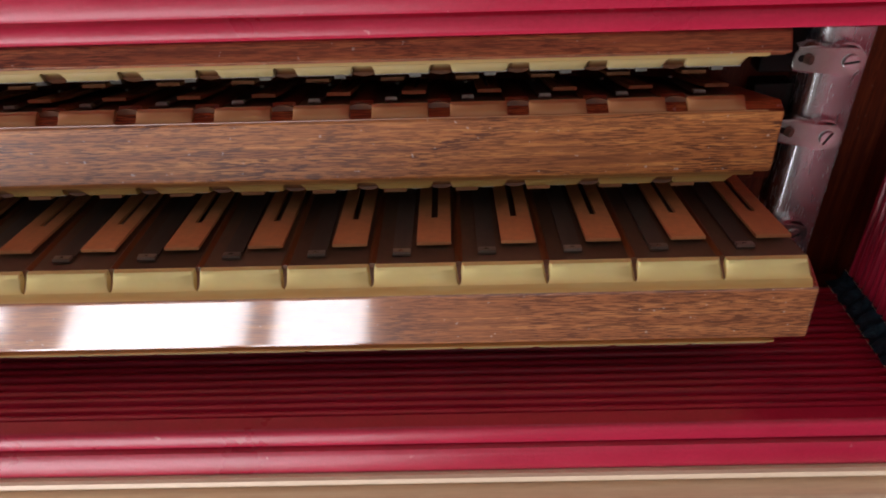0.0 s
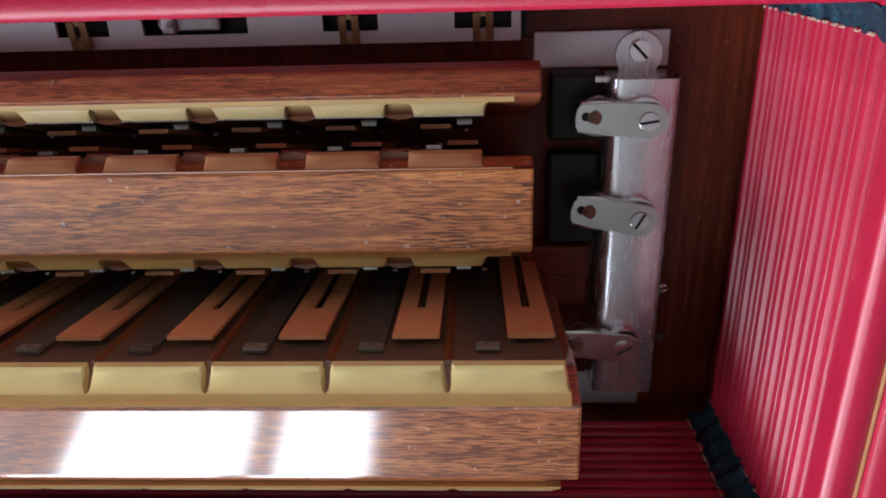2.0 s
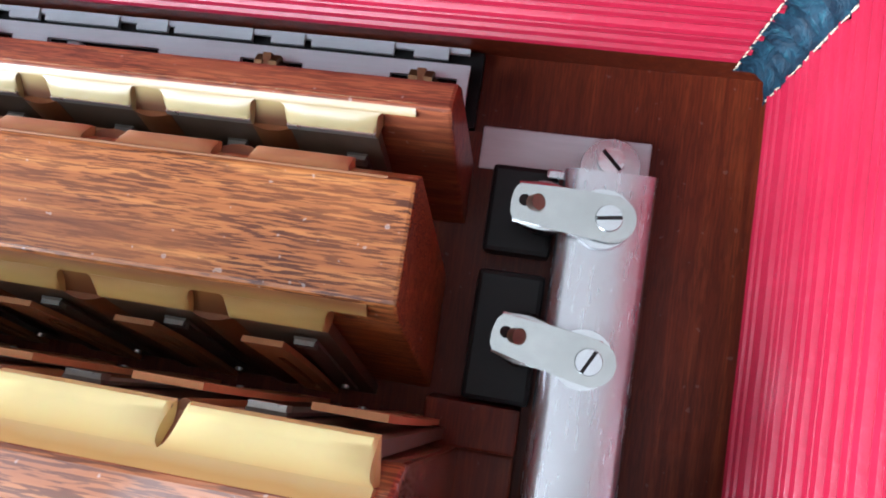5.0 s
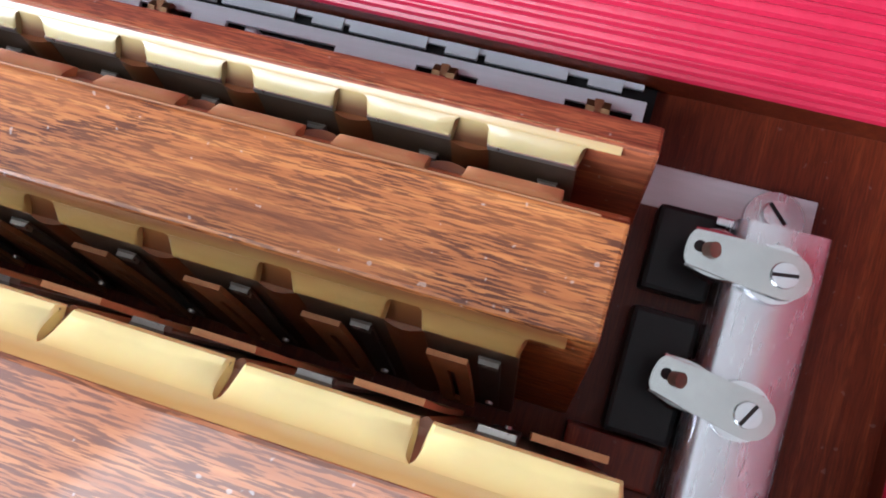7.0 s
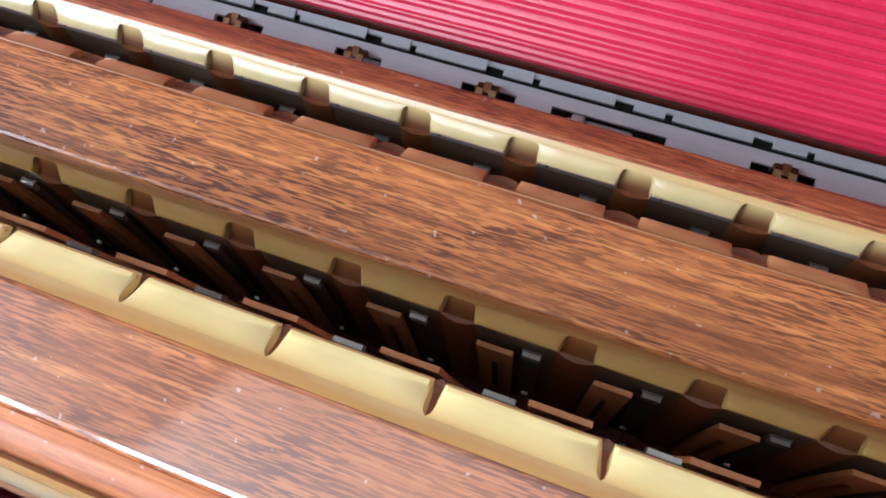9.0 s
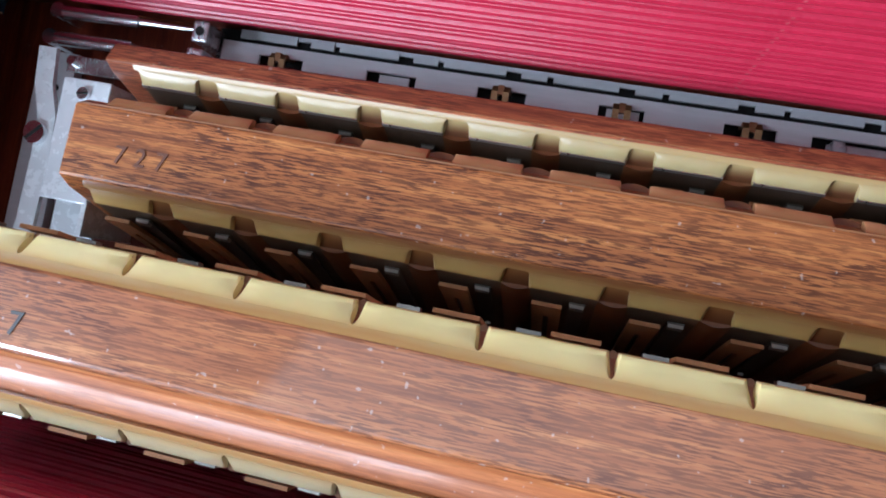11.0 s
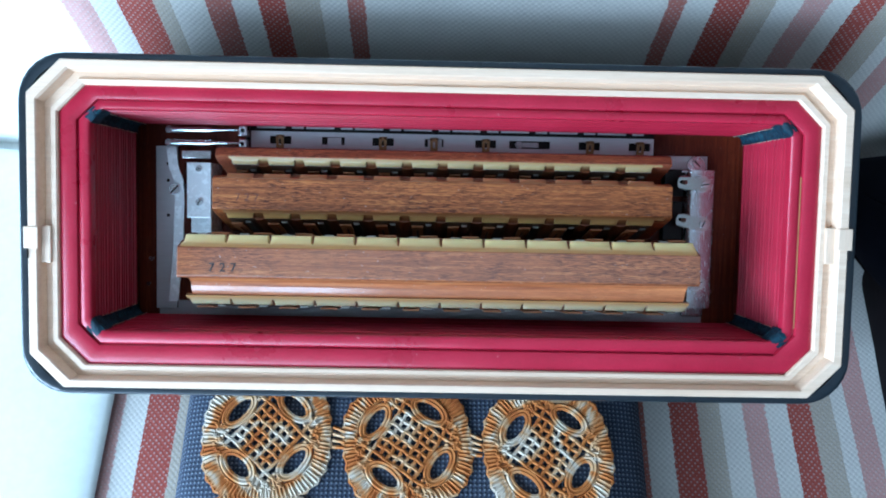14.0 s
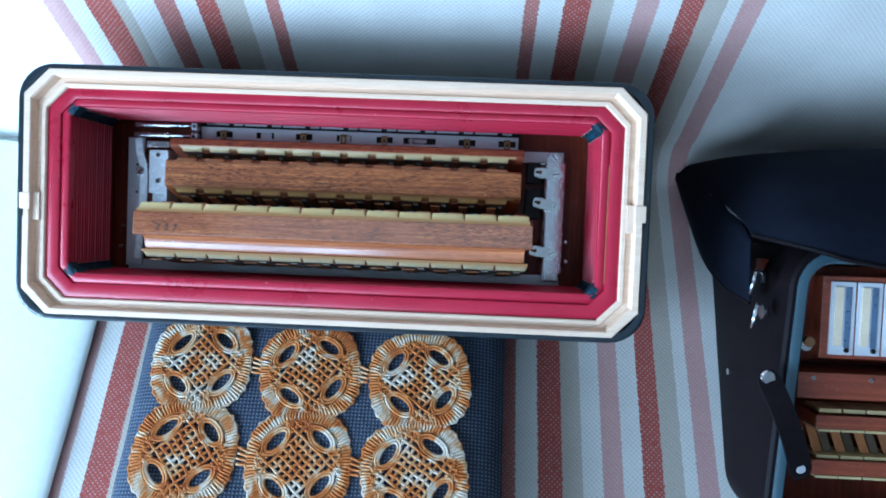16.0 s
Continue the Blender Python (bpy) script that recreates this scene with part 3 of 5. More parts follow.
def crochet_motif():
    """One round crochet motif: a fan-stitched rim, four eye-shaped openings and a mesh centre."""
    rng = random.Random(4)
    bm = bmesh.new()
    R = 0.0405
    # rim: paired cords and radial stitches
    for rr, w in ((R, 0.0011), (R - 0.0042, 0.0009), (R - 0.0085, 0.0010)):
        pts = []
        for i in range(64):
            a = 2 * math.pi * i / 64
            k = rr * (1 + 0.045 * math.cos(4 * a + math.pi)) + (0.0007 * math.cos(32 * a) if rr == R else 0)
            pts.append((k * math.cos(a), k * math.sin(a), 0.0006 * rng.random()))
        add_tube(bm, pts, w, 5, True)
    # closed stitches lie under the fans
    outer, inner = [], []
    for i in range(64):
        a = 2 * math.pi * i / 64
        q = 1 + 0.045 * math.cos(4 * a + math.pi)
        for lp, rr in ((outer, R + 0.0003), (inner, R - 0.0088)):
            lp.append([bm.verts.new((rr * q * math.cos(a), rr * q * math.sin(a), z)) for z in (0.0008, -0.0002)])
    for i in range(64):
        j = (i + 1) % 64
        bm.faces.new((outer[i][0], outer[j][0], inner[j][0], inner[i][0]))
        bm.faces.new((outer[i][1], inner[i][1], inner[j][1], outer[j][1]))
        bm.faces.new((outer[i][0], outer[i][1], outer[j][1], outer[j][0]))
        bm.faces.new((inner[i][0], inner[j][0], inner[j][1], inner[i][1]))
    for i in range(96):
        a = 2 * math.pi * (i + 0.3 * rng.random()) / 96
        q = 1 + 0.045 * math.cos(4 * a + math.pi)
        add_tube(bm, [((R - 0.0085) * q * math.cos(a), (R - 0.0085) * q * math.sin(a), 0.0003), ((R - 0.004) * q * math.cos(a), (R - 0.004) * q * math.sin(a), 0.0014),
                      ((R + 0.0002) * q * math.cos(a), (R + 0.0002) * q * math.sin(a), 0.0004)], 0.00118, 4)
    # four eyes on the diagonals
    for k in range(4):
        c = radians(45 + 90 * k)
        o = Vector((0.0240 * math.cos(c), 0.0240 * math.sin(c), 0.0010))
        t, n = Vector((-math.sin(c), math.cos(c), 0)), Vector((math.cos(c), math.sin(c), 0))
        for g, w in ((1.0, 0.0012), (1.40, 0.0013)):
            add_tube(bm, [tuple(o + t * (0.0100 * g ** 0.6 * math.cos(2 * math.pi * i / 26)) + n * (0.0050 * g * math.sin(2 * math.pi * i / 26))) for i in range(26)], w, 5, True)
    # the centre: a net of slanting cords that reaches the rim between the eyes
    for turn in (45, 135):
        d, q = Vector((math.cos(radians(turn)), math.sin(radians(turn)), 0)), Vector((-math.sin(radians(turn)), math.cos(radians(turn)), 0))
        for i in range(-5, 6):
            o = i * 0.0051
            reach = math.sqrt(max(1e-6, 0.0325 ** 2 - o * o))
            if abs(o) < 0.0122:
                spans = [(-0.0160, 0.0160)]
            elif abs(o) < 0.0165:
                spans = [(-reach, reach)]
            else:
                spans = [(-reach, -0.0118), (0.0118, reach)]
            for s0, s1 in spans:
                pts = []
                for k in range(13):
                    v = d * (s0 + (s1 - s0) * k / 12) + q * (o + 0.0004 * math.sin(k * 1.7 + i))
                    pts.append((v.x, v.y, 0.0009 + 0.0006 * ((k + i) % 2)))
                add_tube(bm, pts, 0.00125, 5)
    # short solid stitches where net and rim meet
    for k in range(4):
        c = radians(90 * k)
        for d in (-0.30, -0.18, -0.06, 0.06, 0.18, 0.30):
            add_tube(bm, [(0.0262 * math.cos(c + d * 0.9), 0.0262 * math.sin(c + d * 0.9), 0.0008), (0.0330 * math.cos(c + d), 0.0330 * math.sin(c + d), 0.0010)], 0.0013, 4)
    return finish("motif", bm, YARN, True)


doily = thing("crochet_doily", "orange and white variegated crochet doily on the cushion", "doily")
MOTIF = crochet_motif()
for j in range(4):
    for i in range(3):
        x = -0.1025 + 0.0845 * i + 0.002 * ((j * 3 + i) % 3 - 1)
        y = -0.096 - 0.0705 * j - 0.0035 * i
        part("motif", MOTIF, None, doily, at=Matrix.Translation((x, y, CUSHION_TOP + 0.0004)) @ Matrix.Rotation(radians((5, -7, 12, -3, 9)[(i * 2 + j * 3) % 5]), 4, "Z"))
bm = bmesh.new()
for j in range(4):
    for i in range(3):
        x, y = -0.1025 + 0.0845 * i, -0.096 - 0.0705 * j - 0.0035 * i
        for d in (-0.006, -0.002, 0.002, 0.006):
            if j < 3:
                add_tube(bm, [(x + d, y - 0.0325, CUSHION_TOP + 0.001), (x + d * 0.8, y - 0.040, CUSHION_TOP + 0.0016)], 0.0011, 4)
            if i < 2:
                add_tube(bm, [(x + 0.0385, y + d, CUSHION_TOP + 0.001), (x + 0.046, y + d * 0.8 - 0.0018, CUSHION_TOP + 0.0016)], 0.0011, 4)
tagged(part("joining_stitches", bm, YARN, doily), kind="stuff")

# ---- the accordion half, leaning in the corner of the sofa ----
TILT = Matrix.Translation((0, 0, 0.5953)) @ Matrix.Rotation(radians(29), 4, "X")
acc = thing("accordion_half", "opened accordion bass half with red bellows lining and wooden reed blocks", "accordion", at=TILT)

# casing: black outer wall with rounded corners, closed below
X, Y0, Y1, RR = 0.2310, -0.0880, 0.0990, 0.026
loops = [round_rect(X - 0.001, Y0 + 0.001, Y1 - 0.001, RR, -0.117), round_rect(X, Y0, Y1, RR, -0.115), round_rect(X, Y0, Y1, RR, 0.0150),
         round_rect(X - 0.0006, Y0 + 0.0006, Y1 - 0.0006, RR, 0.0158), round_rect(X - 0.0018, Y0 + 0.0018, Y1 - 0.0018, RR, 0.0160),
         round_rect(X - 0.0045, Y0 + 0.0045, Y1 - 0.0045, RR, 0.0150), round_rect(X - 0.0045, Y0 + 0.0045, Y1 - 0.0045, RR, -0.112)]
part("casing", ring_loops(loops, close_first=True), CASING, acc, "black glossy outer casing", smooth=True)

# beech frame: an eight-sided ring with a groove
IX, IY0, IY1, IC = 0.2112, -0.0722, 0.0822, 0.0148


def frame_ring(levels):
    lps = []
    for d, z in levels:
        k = d / 0.0143
        lps.append(octagon(IX + d, IY0 - d * 0.82, IY1 + d * 0.90, IC + 0.0035 * k, z))
    return lps


frame_bm = ring_loops(frame_ring([(0.0, -0.004), (0.0, 0.0122), (0.0008, 0.0132), (0.0032, 0.0134), (0.0042, 0.0112), (0.0078, 0.0108), (0.0088, 0.0170),
                                  (0.0096, 0.0180), (0.0136, 0.0182), (0.0143, 0.0174), (0.0143, -0.004), (0.0, -0.004)]))
part("wooden_frame", frame_bm, BEECH, acc, "pale beech frame round the opening")
for sx in (-1, 1):
    yy = -0.003 if sx < 0 else 0.004
    part("latch_block", box(*sorted((sx * 0.2145, sx * 0.2208)), yy - 0.0125, yy + 0.008, 0.0105, 0.0150, 0.0008), BEECH_Y, acc)
    part("latch_plate", box(*sorted((sx * 0.2195, sx * 0.2275)), yy - 0.0045, yy + 0.0075, 0.0125, 0.0187, 0.0006), BEECH_Y, acc)
    part("latch_recess_shade", box(*sorted((sx * 0.2250, sx * 0.2262)), yy - 0.0100, yy - 0.0048, 0.0150, 0.0190, 0.0003), SLOT, acc)

# bellows lining: lip, ribbed walls, corner gussets
BX, BY0, BY1 = 0.1962, -0.0540, 0.0688


def lip_loop(d, z, c):
    fx, fy0, fy1 = IX - d, IY0 + d * 1.16, IY1 - d * 0.80
    return octagon(fx, fy0, fy1, c, z)


LIP = [(-0.0006, 0.0070, 0.0148)]
for k in range(9):
    a = radians(180 - 180 * k / 8)
    LIP.append((0.0044 + 0.0049 * math.cos(a), 0.0094 + 0.0022 * math.sin(a) ** 0.7, 0.0146 - 0.0004 * k))
for k in range(9):
    a = radians(165 - 165 * k / 8)
    LIP.append((0.0127 + 0.0033 * math.cos(a), 0.0078 + 0.0022 * math.sin(a) ** 0.7, 0.0112 - 0.0005 * k))
LIP += [(0.0160, 0.0036, 0.0070), (0.0132, 0.0024, 0.0070)]
lip = ring_loops([lip_loop(*q) for q in LIP])
part("bellows_lip", lip, RED, acc, "glossy red folded cloth lip", smooth=True)
part("worn_strip", box(0.2012, 0.2018, -0.046, 0.040, 0.0080, 0.0098, 0.0002), LEATHER_OLD, acc, "worn brown strip along a fold")

FOLDS, FOLD_TOP, FOLD_P = 17, 0.0030, 0.0036


def fold_mesh(length, depth=0.0026):
    """One rib: a rounded ridge with its roots set back; it runs along x, and the ridge points to -y."""
    prof = [(depth, 0.0), (depth * 0.55, -0.00025), (depth * 0.12, -0.0009), (0.0, -FOLD_P * 0.5), (depth * 0.12, -FOLD_P + 0.0009), (depth * 0.55, -FOLD_P + 0.00025), (depth, -FOLD_P)]
    bm = bmesh.new()
    n = 12
    rows = []
    for i in range(n + 1):
        x = length * (i / n - 0.5)
        wv = 0.00022 * noise.noise((x * 40, length, 2.0))
        rows.append([bm.verts.new((x, y + wv, z)) for y, z in prof])
    for a, b in zip(rows, rows[1:]):
        for k in range(len(prof) - 1):
            bm.faces.new((a[k], a[k + 1], b[k + 1], b[k]))
    bm.faces.new(rows[0])
    bm.faces.new(rows[-1][::-1])
    return finish("fold", bm, RED, True)


LONG, SHORT = 2 * (BX - 0.0045), BY1 - BY0 - 2 * 0.0060
long_fold, short_fold = fold_mesh(LONG), fold_mesh(SHORT)
ym = (BY0 + BY1) / 2
depth_z = FOLDS * FOLD_P
for name_, mesh_, m_, back in (("bellows_wall", long_fold, pose(0, BY1, FOLD_TOP), LONG), ("bellows_wall", short_fold, pose(BX, ym, FOLD_TOP, 0, 0, -90), SHORT),
                               ("bellows_wall", long_fold, pose(0, BY0, FOLD_TOP, 0, 0, 180), LONG), ("bellows_wall", short_fold, pose(-BX, ym, FOLD_TOP, 0, 0, 90), SHORT)):
    wall = part(name_, box(-back / 2, back / 2, 0.0022, 0.0060, -depth_z, 0.0), RED, acc, "ribbed red bellows wall", at=m_)
    for k in range(FOLDS):
        part("fold", mesh_, None, wall, at=(0, 0.00025 * math.sin(k * 2.3), -k * FOLD_P))


def gusset_mesh():
    """Puckered dark strip that closes a corner; runs down z, faces -y, 14 mm wide."""
    bm = bmesh.new()
    rows = []
    w = 0.0086
    n = 52
    for j in range(n + 1):
        z = 0.0045 - (depth_z + 0.004) * j / n
        row = []
        for i in range(9):
            u = i / 8 * 2 - 1
            y = 0.0016 * (1 - u * u) + 0.0009 * math.sin(j * 1.25 + 2.2 * u * u) + 0.0006 * noise.noise((u * 3, z * 160, 5))
            row.append(bm.verts.new((u * w / 2 + 0.0004 * noise.noise((z * 300, u, 2)), y, z)))
        rows.append(row)
    for a, b in zip(rows, rows[1:]):
        for i in range(8):
            bm.faces.new((a[i], a[i + 1], b[i + 1], b[i]))
    return finish("gusset", bm, GUSSET, True)


GM = gusset_mesh()
for sx in (-1, 1):
    for sy in (-1, 1):
        cx, cy = sx * (BX - 0.0024), (BY1 - 0.0029 if sy > 0 else BY0 + 0.0029)
        ang = {(1, 1): -45, (-1, 1): 45, (-1, -1): 135, (1, -1): -135}[(sx, sy)]
        g = part("gusset", GM, None, acc, "dark teal cloth corner gusset" if (sx, sy) == (1, 1) else "", at=pose(cx, cy, 0, 0, 0, ang))
        bm = bmesh.new()
        rng = random.Random(sx * 3 + sy)
        for e in (-1, 1):
            for j in range(64):
                z = 0.006 - (depth_z + 0.004) * (j + rng.random()) / 64
                if rng.random() < 0.25:
                    continue
                add_box(bm, e * 0.0041 - 0.00015 * rng.random(), e * 0.0041 + 0.0001 + 0.00012 * rng.random(), -0.0008, -0.0003, z - 0.0008 * rng.random() - 0.0002, z)
        part("torn_edge", bm, TORN, g)
        # the flap that folds over the lip to the frame's corner
        fl = bmesh.new()
        rows = []
        q = Vector((sx, sy, 0)).normalized()
        nrm = Vector((-q.y, q.x, 0))
        for j, (d, z, c) in enumerate(LIP[9:-1]):
            ox, oy = IX - d - c / 2, (IY1 - d * 0.80 - c / 2 if sy > 0 else IY0 + d * 1.16 + c / 2)
            o = Vector((sx * ox, oy, z + 0.0005)) - q * 0.0004
            hw = 0.0034 + 0.00016 * j + 0.0008 * noise.noise((j * 0.7, sx, sy))
            rows.append([fl.verts.new(o + nrm * hw * e + Vector((0, 0, 0.0005 * math.sin(j * 1.4 + e * 2) - 0.0004 * e * e))) for e in (-1, -0.5, 0, 0.5, 1)])
        rows.append([fl.verts.new(v.co + Vector((0, 0, -0.005))) for v in rows[-1]])
        for ra, rb in zip(rows, rows[1:]):
            for k in range(4):
                fl.faces.new((ra[k], ra[k + 1], rb[k + 1], rb[k]))
        part("gusset_flap", fl, GUSSET, acc, smooth=True)

# base board and the timber round it
part("base_board", box(-0.2090, 0.2090, -0.0700, 0.0800, -0.0850, -0.0745), MAHOGANY_DARK, acc, "dark mahogany base board")
for x0, x1, y0, y1 in ((-0.2085, 0.2085, 0.0722, 0.0780), (-0.2085, 0.2085, -0.0680, -0.0604), (-0.2085, -0.2012, -0.0600, 0.0718), (0.2012, 0.2085, -0.0600, 0.0718)):
    part("base_rail", box(x0, x1, y0, y1, -0.0745, -0.0582), MAHOGANY_DARK, acc)
bm = box(0.1440, 0.1790, 0.0470, 0.0562, -0.0744, -0.0728, 0.0004)
add_box(bm, -0.1875, 0.1790, -0.0585, -0.0470, -0.0744, -0.0728, 0.0004)
plate = part("base_plate", bm, ALU_MATT, acc, "dull grey metal base plate")
part("sound_board", box(-0.1735, 0.1620, -0.0468, 0.0548, -0.0744, -0.0730), MAHOGANY_DARK, acc, "dark mahogany sound board")
for x, y in ((0.1837, -0.0180), (0.1843, -0.0346), (-0.1932, -0.0193), (-0.1951, -0.0361)):
    add_screw(acc, x, y, -0.0745, 0.0014, 0.0016, 20, ALU, "bolt")
add_screw(plate, 0.1711, 0.0512, -0.0718, 0.0029, 0.0018, -45, CHROME)
bm = cyl((0.1711, 0.0500, -0.0728), (0.1711, 0.0500, -0.0716), 0.0062, 0.0060, 28)
part("washer_tab", bm, ALU, plate, smooth=True)


# reed blocks
def valve_mesh(w, length, slit=True, mat=None, lift=0.0012):
    """A leather strip with a slit; x across, z down from the free tip, standing off the plate towards +y."""
    bm = bmesh.new()
    xs = [0, w * 0.40, w * 0.60, w] if slit else [0, w * 0.5, w]
    zs = [0, 0.06, 0.14, 0.26, 0.50, 0.78, 0.93, 1.0]
    t = 0.0010
    top, low = [], []
    for f in zs:
        off = 0.0004 + lift * max(0.0, 1 - f / 0.75) ** 1.6
        top.append([bm.verts.new((x, off + t, -f * length)) for x in xs])
        low.append([bm.verts.new((x, off, -f * length)) for x in xs])
    open_cells = {(j, 1) for j in (3, 4, 5)} if slit else set()
    nx, nz = len(xs) - 1, len(zs) - 1
    for j in range(nz):
        for i in range(nx):
            if (j, i) in open_cells:
                continue
            bm.faces.new((top[j][i], top[j][i + 1], top[j + 1][i + 1], top[j + 1][i]))
            bm.faces.new((low[j][i], low[j + 1][i], low[j + 1][i + 1], low[j][i + 1]))
            for (dj, di), (p, q) in (((-1, 0), ((j, i), (j, i + 1))), ((1, 0), ((j + 1, i), (j + 1, i + 1))), ((0, -1), ((j, i), (j + 1, i))), ((0, 1), ((j, i + 1), (j + 1, i + 1)))):
                nj, ni = j + dj, i + di
                if nj < 0 or nj >= nz or ni < 0 or ni >= nx or (nj, ni) in open_cells:
                    bm.faces.new((top[p[0]][p[1]], top[q[0]][q[1]], low[q[0]][q[1]], low[p[0]][p[1]]))
    return finish("leather_valve", bm, mat or LEATHER)


def wax_strip(slope, cw, ext):
    """A poured strip: its ends flare in a round fillet into the bead, so that the gaps between strips end round."""
    (ya, za), (yb, zb) = slope[0], slope[3]
    bm = bmesh.new()
    rows = []
    n = 9
    for j in range(n + 1):
        f = j / n
        hump = 0.00028 * math.sin(f * math.pi) + (0.00012 if f > 0.8 else 0)
        y, z = ya + (yb - ya) * f, za + (zb - za) * f + hump
        e = ext * (1 - math.sqrt(max(0.0, 1 - (1 - min(1.0, f / 0.55)) ** 2)))
        xs = [-e, -e + 0.0005, cw * 0.25, cw * 0.5, cw * 0.75, cw + e - 0.0005, cw + e]
        dz = [-0.0006, 0, 0, 0, 0, 0, -0.0006]
        rows.append([bm.verts.new((x, y, z + d * f)) for x, d in zip(xs, dz)])
    (yc, zc), (yd, zd) = slope[4], slope[5]
    rows.append([bm.verts.new((v.co.x, yc, zc)) for v in rows[-1]])
    rows.append([bm.verts.new((v.co.x, yd, zd)) for v in rows[0]])
    m = len(rows)
    for j in range(m):
        a, b = rows[j], rows[(j + 1) % m]
        for k in range(6):
            bm.faces.new((a[k], a[k + 1], b[k + 1], b[k]))
    bm.faces.new([q[0] for q in rows])
    bm.faces.new([q[6] for q in rows][::-1])
    return bm


def reed_block(label, x0, x1, body, body_mat, sides, cells, bevel=0.0007):
    """A timber block with reed plates on its sides. body: outline in y, z. Each side: its direction, the wax line from the face's
    edge to the plates' top, the plates' foot, and its colours. cells: first left edge, spacing, width."""
    blk = part("reed_block", prism(body, x0, x1, 0, bevel), body_mat, acc, label)
    c0, pitch, cw = cells
    for sd in sides:
        dr, (fy, fz), (ty, tz), (by, bz) = sd["dir"], sd["face"], sd["top"], sd["foot"]
        length = math.hypot(ty - by, tz - bz)
        lean = math.degrees(math.atan2((ty - by), (tz - bz)))
        # frame of the plates: x along the block, y outwards, z up the plate
        base = Matrix.Translation((0, ty, tz)) @ Matrix.Rotation(radians(-lean), 4, "X")
        flip = Matrix.Identity(4) if dr > 0 else Matrix.Rotation(radians(180), 4, "Z")
        # wax: a bead along the timber and a slope on each plate's end
        mx, mz = fy + (ty - fy) * sd["bead"], fz + (tz - fz) * sd["bead"]
        t = 0.0016
        bead = [(fy - dr * 0.0004, fz - 0.0001), ((fy + mx) / 2, (fz + mz) / 2 + 0.0001), (mx, mz), (mx - dr * 0.001, mz - 0.003), (fy - dr * 0.001, fz - 0.003)]
        part("wax_bead", prism(bead, x0 + 0.002 if dr > 0 else c0 - 0.002, min(x1 - 0.002, c0 + 12 * pitch)), sd["bead_mat"], blk, smooth=True)
        slope = [(mx, mz + 0.0001), (mx + (ty - mx) * 0.35, mz + (tz - mz) * 0.30 + 0.0001), (mx + (ty - mx) * 0.72, mz + (tz - mz) * 0.64 + 0.0002), (ty + dr * 0.0003, tz + 0.0001), (ty + dr * 0.0005, tz - 0.0013), (mx - dr * 0.0006, mz - 0.0035)]
        strip = finish("wax_strip", wax_strip(slope, cw, sd.get("flare", 0.0009)), sd["wax"], True)
        plb = box(0, cw, -0.0020, 0.0, -length, 0.0)
        if sd.get("edge"):
            # the plate's cut end shines where it stands out of the wax
            n = len(plb.faces)
            add_box(plb, 0.0001, cw - 0.0001, -0.0006, 0.0005, -0.0007, 0.0003)
            plb.faces.ensure_lookup_table()
            for f in plb.faces[n:]:
                f.material_index = 1
        pl = finish("reed_plate", plb, [PLATE, TIP])
        wv, wr = cw * 0.44, cw * 0.235
        gap = pitch - cw
        vx, rx = (cw * 0.51, cw * 0.205) if sd["valve_right"] else (cw * 0.07, cw * 0.60)
        vlen, vtop = length - 0.006, -sd.get("drop", 0.007)
        vm = valve_mesh(wv, vlen, True, sd["valve"])
        slot = finish("reed_slot", box(rx - 0.0003, rx + wr + 0.0003, 0.0, 0.0001, -length + 0.008, vtop + 0.0008), SLOT)
        rm = finish("reed", box(0, wr, 0.0004, 0.0009, -length + 0.006, vtop), STEEL)
        tip = finish("reed_tip", box(0.0002, wr - 0.0002, 0.0007, 0.0015, -0.0022, 0.0), TIP)
        riv = finish("rivet", cyl((0, 0, 0), (0, 0.0009, 0), 0.0009, 0.0007, 8), TIP)
        rib = bmesh.new()
        prof = [(-0.0002, -0.002), (gap + 0.0002, -0.002), (gap + 0.0002, 0.0001), (gap * 0.75, 0.0007), (gap * 0.5, 0.0009), (gap * 0.25, 0.0007), (-0.0002, 0.0001)]
        add_prism(rib, prof, -length, -0.0014, 2)
        rib = finish("rib", rib, RIB, True)
        low = sd.get("low", 0.0010)
        web = finish("web", prism([(mx - dr * 0.0002, mz - 0.0001), (mx + (ty - mx) * 0.5, mz + (tz - mz) * 0.5 - low), (ty + dr * 0.0002, tz - low - 0.0003),
                                   (ty - dr * 0.001, tz - 0.003), (mx - dr * 0.0006, mz - 0.0035)], -0.0001, gap + 0.0001), sd.get("web", RIB), True)

        def put(name, mesh, x):
            m = base @ flip @ Matrix.Translation((x if dr > 0 else -x, 0, 0))
            part(name, mesh, None, blk, at=m)
        for k in range(12):
            xl = c0 + k * pitch
            part("wax_strip", strip, None, blk, at=(xl, 0, 0))
            xo = xl if dr > 0 else xl + cw
            s = 1 if dr > 0 else -1

            def ox(v, width):
                return xl + v if dr > 0 else xl + v + width
            put("reed_plate", pl, xo)
            put("leather_valve", vm, ox(vx, wv))
            part("reed", rm, None, blk, at=base @ flip @ Matrix.Translation((s * ox(rx, wr), 0, 0)))
            part("reed_tip", tip, None, blk, at=base @ flip @ Matrix.Translation((s * ox(rx, wr), 0.0002, vtop)))
            part("rivet", riv, None, blk, at=base @ flip @ Matrix.Translation((s * (xl + rx + wr / 2), 0.0006, -length * 0.80)))
            if k < 11:
                part("web", web, None, blk, at=(xl + cw, 0, 0))
                put("rib", rib, xl + cw if dr > 0 else xl + cw + gap)
        for m_ in blk.children:
            if m_.name.startswith("leather_valve"):
                m_.matrix_basis = m_.matrix_basis @ Matrix.Translation((0, 0, vtop))
    return blk


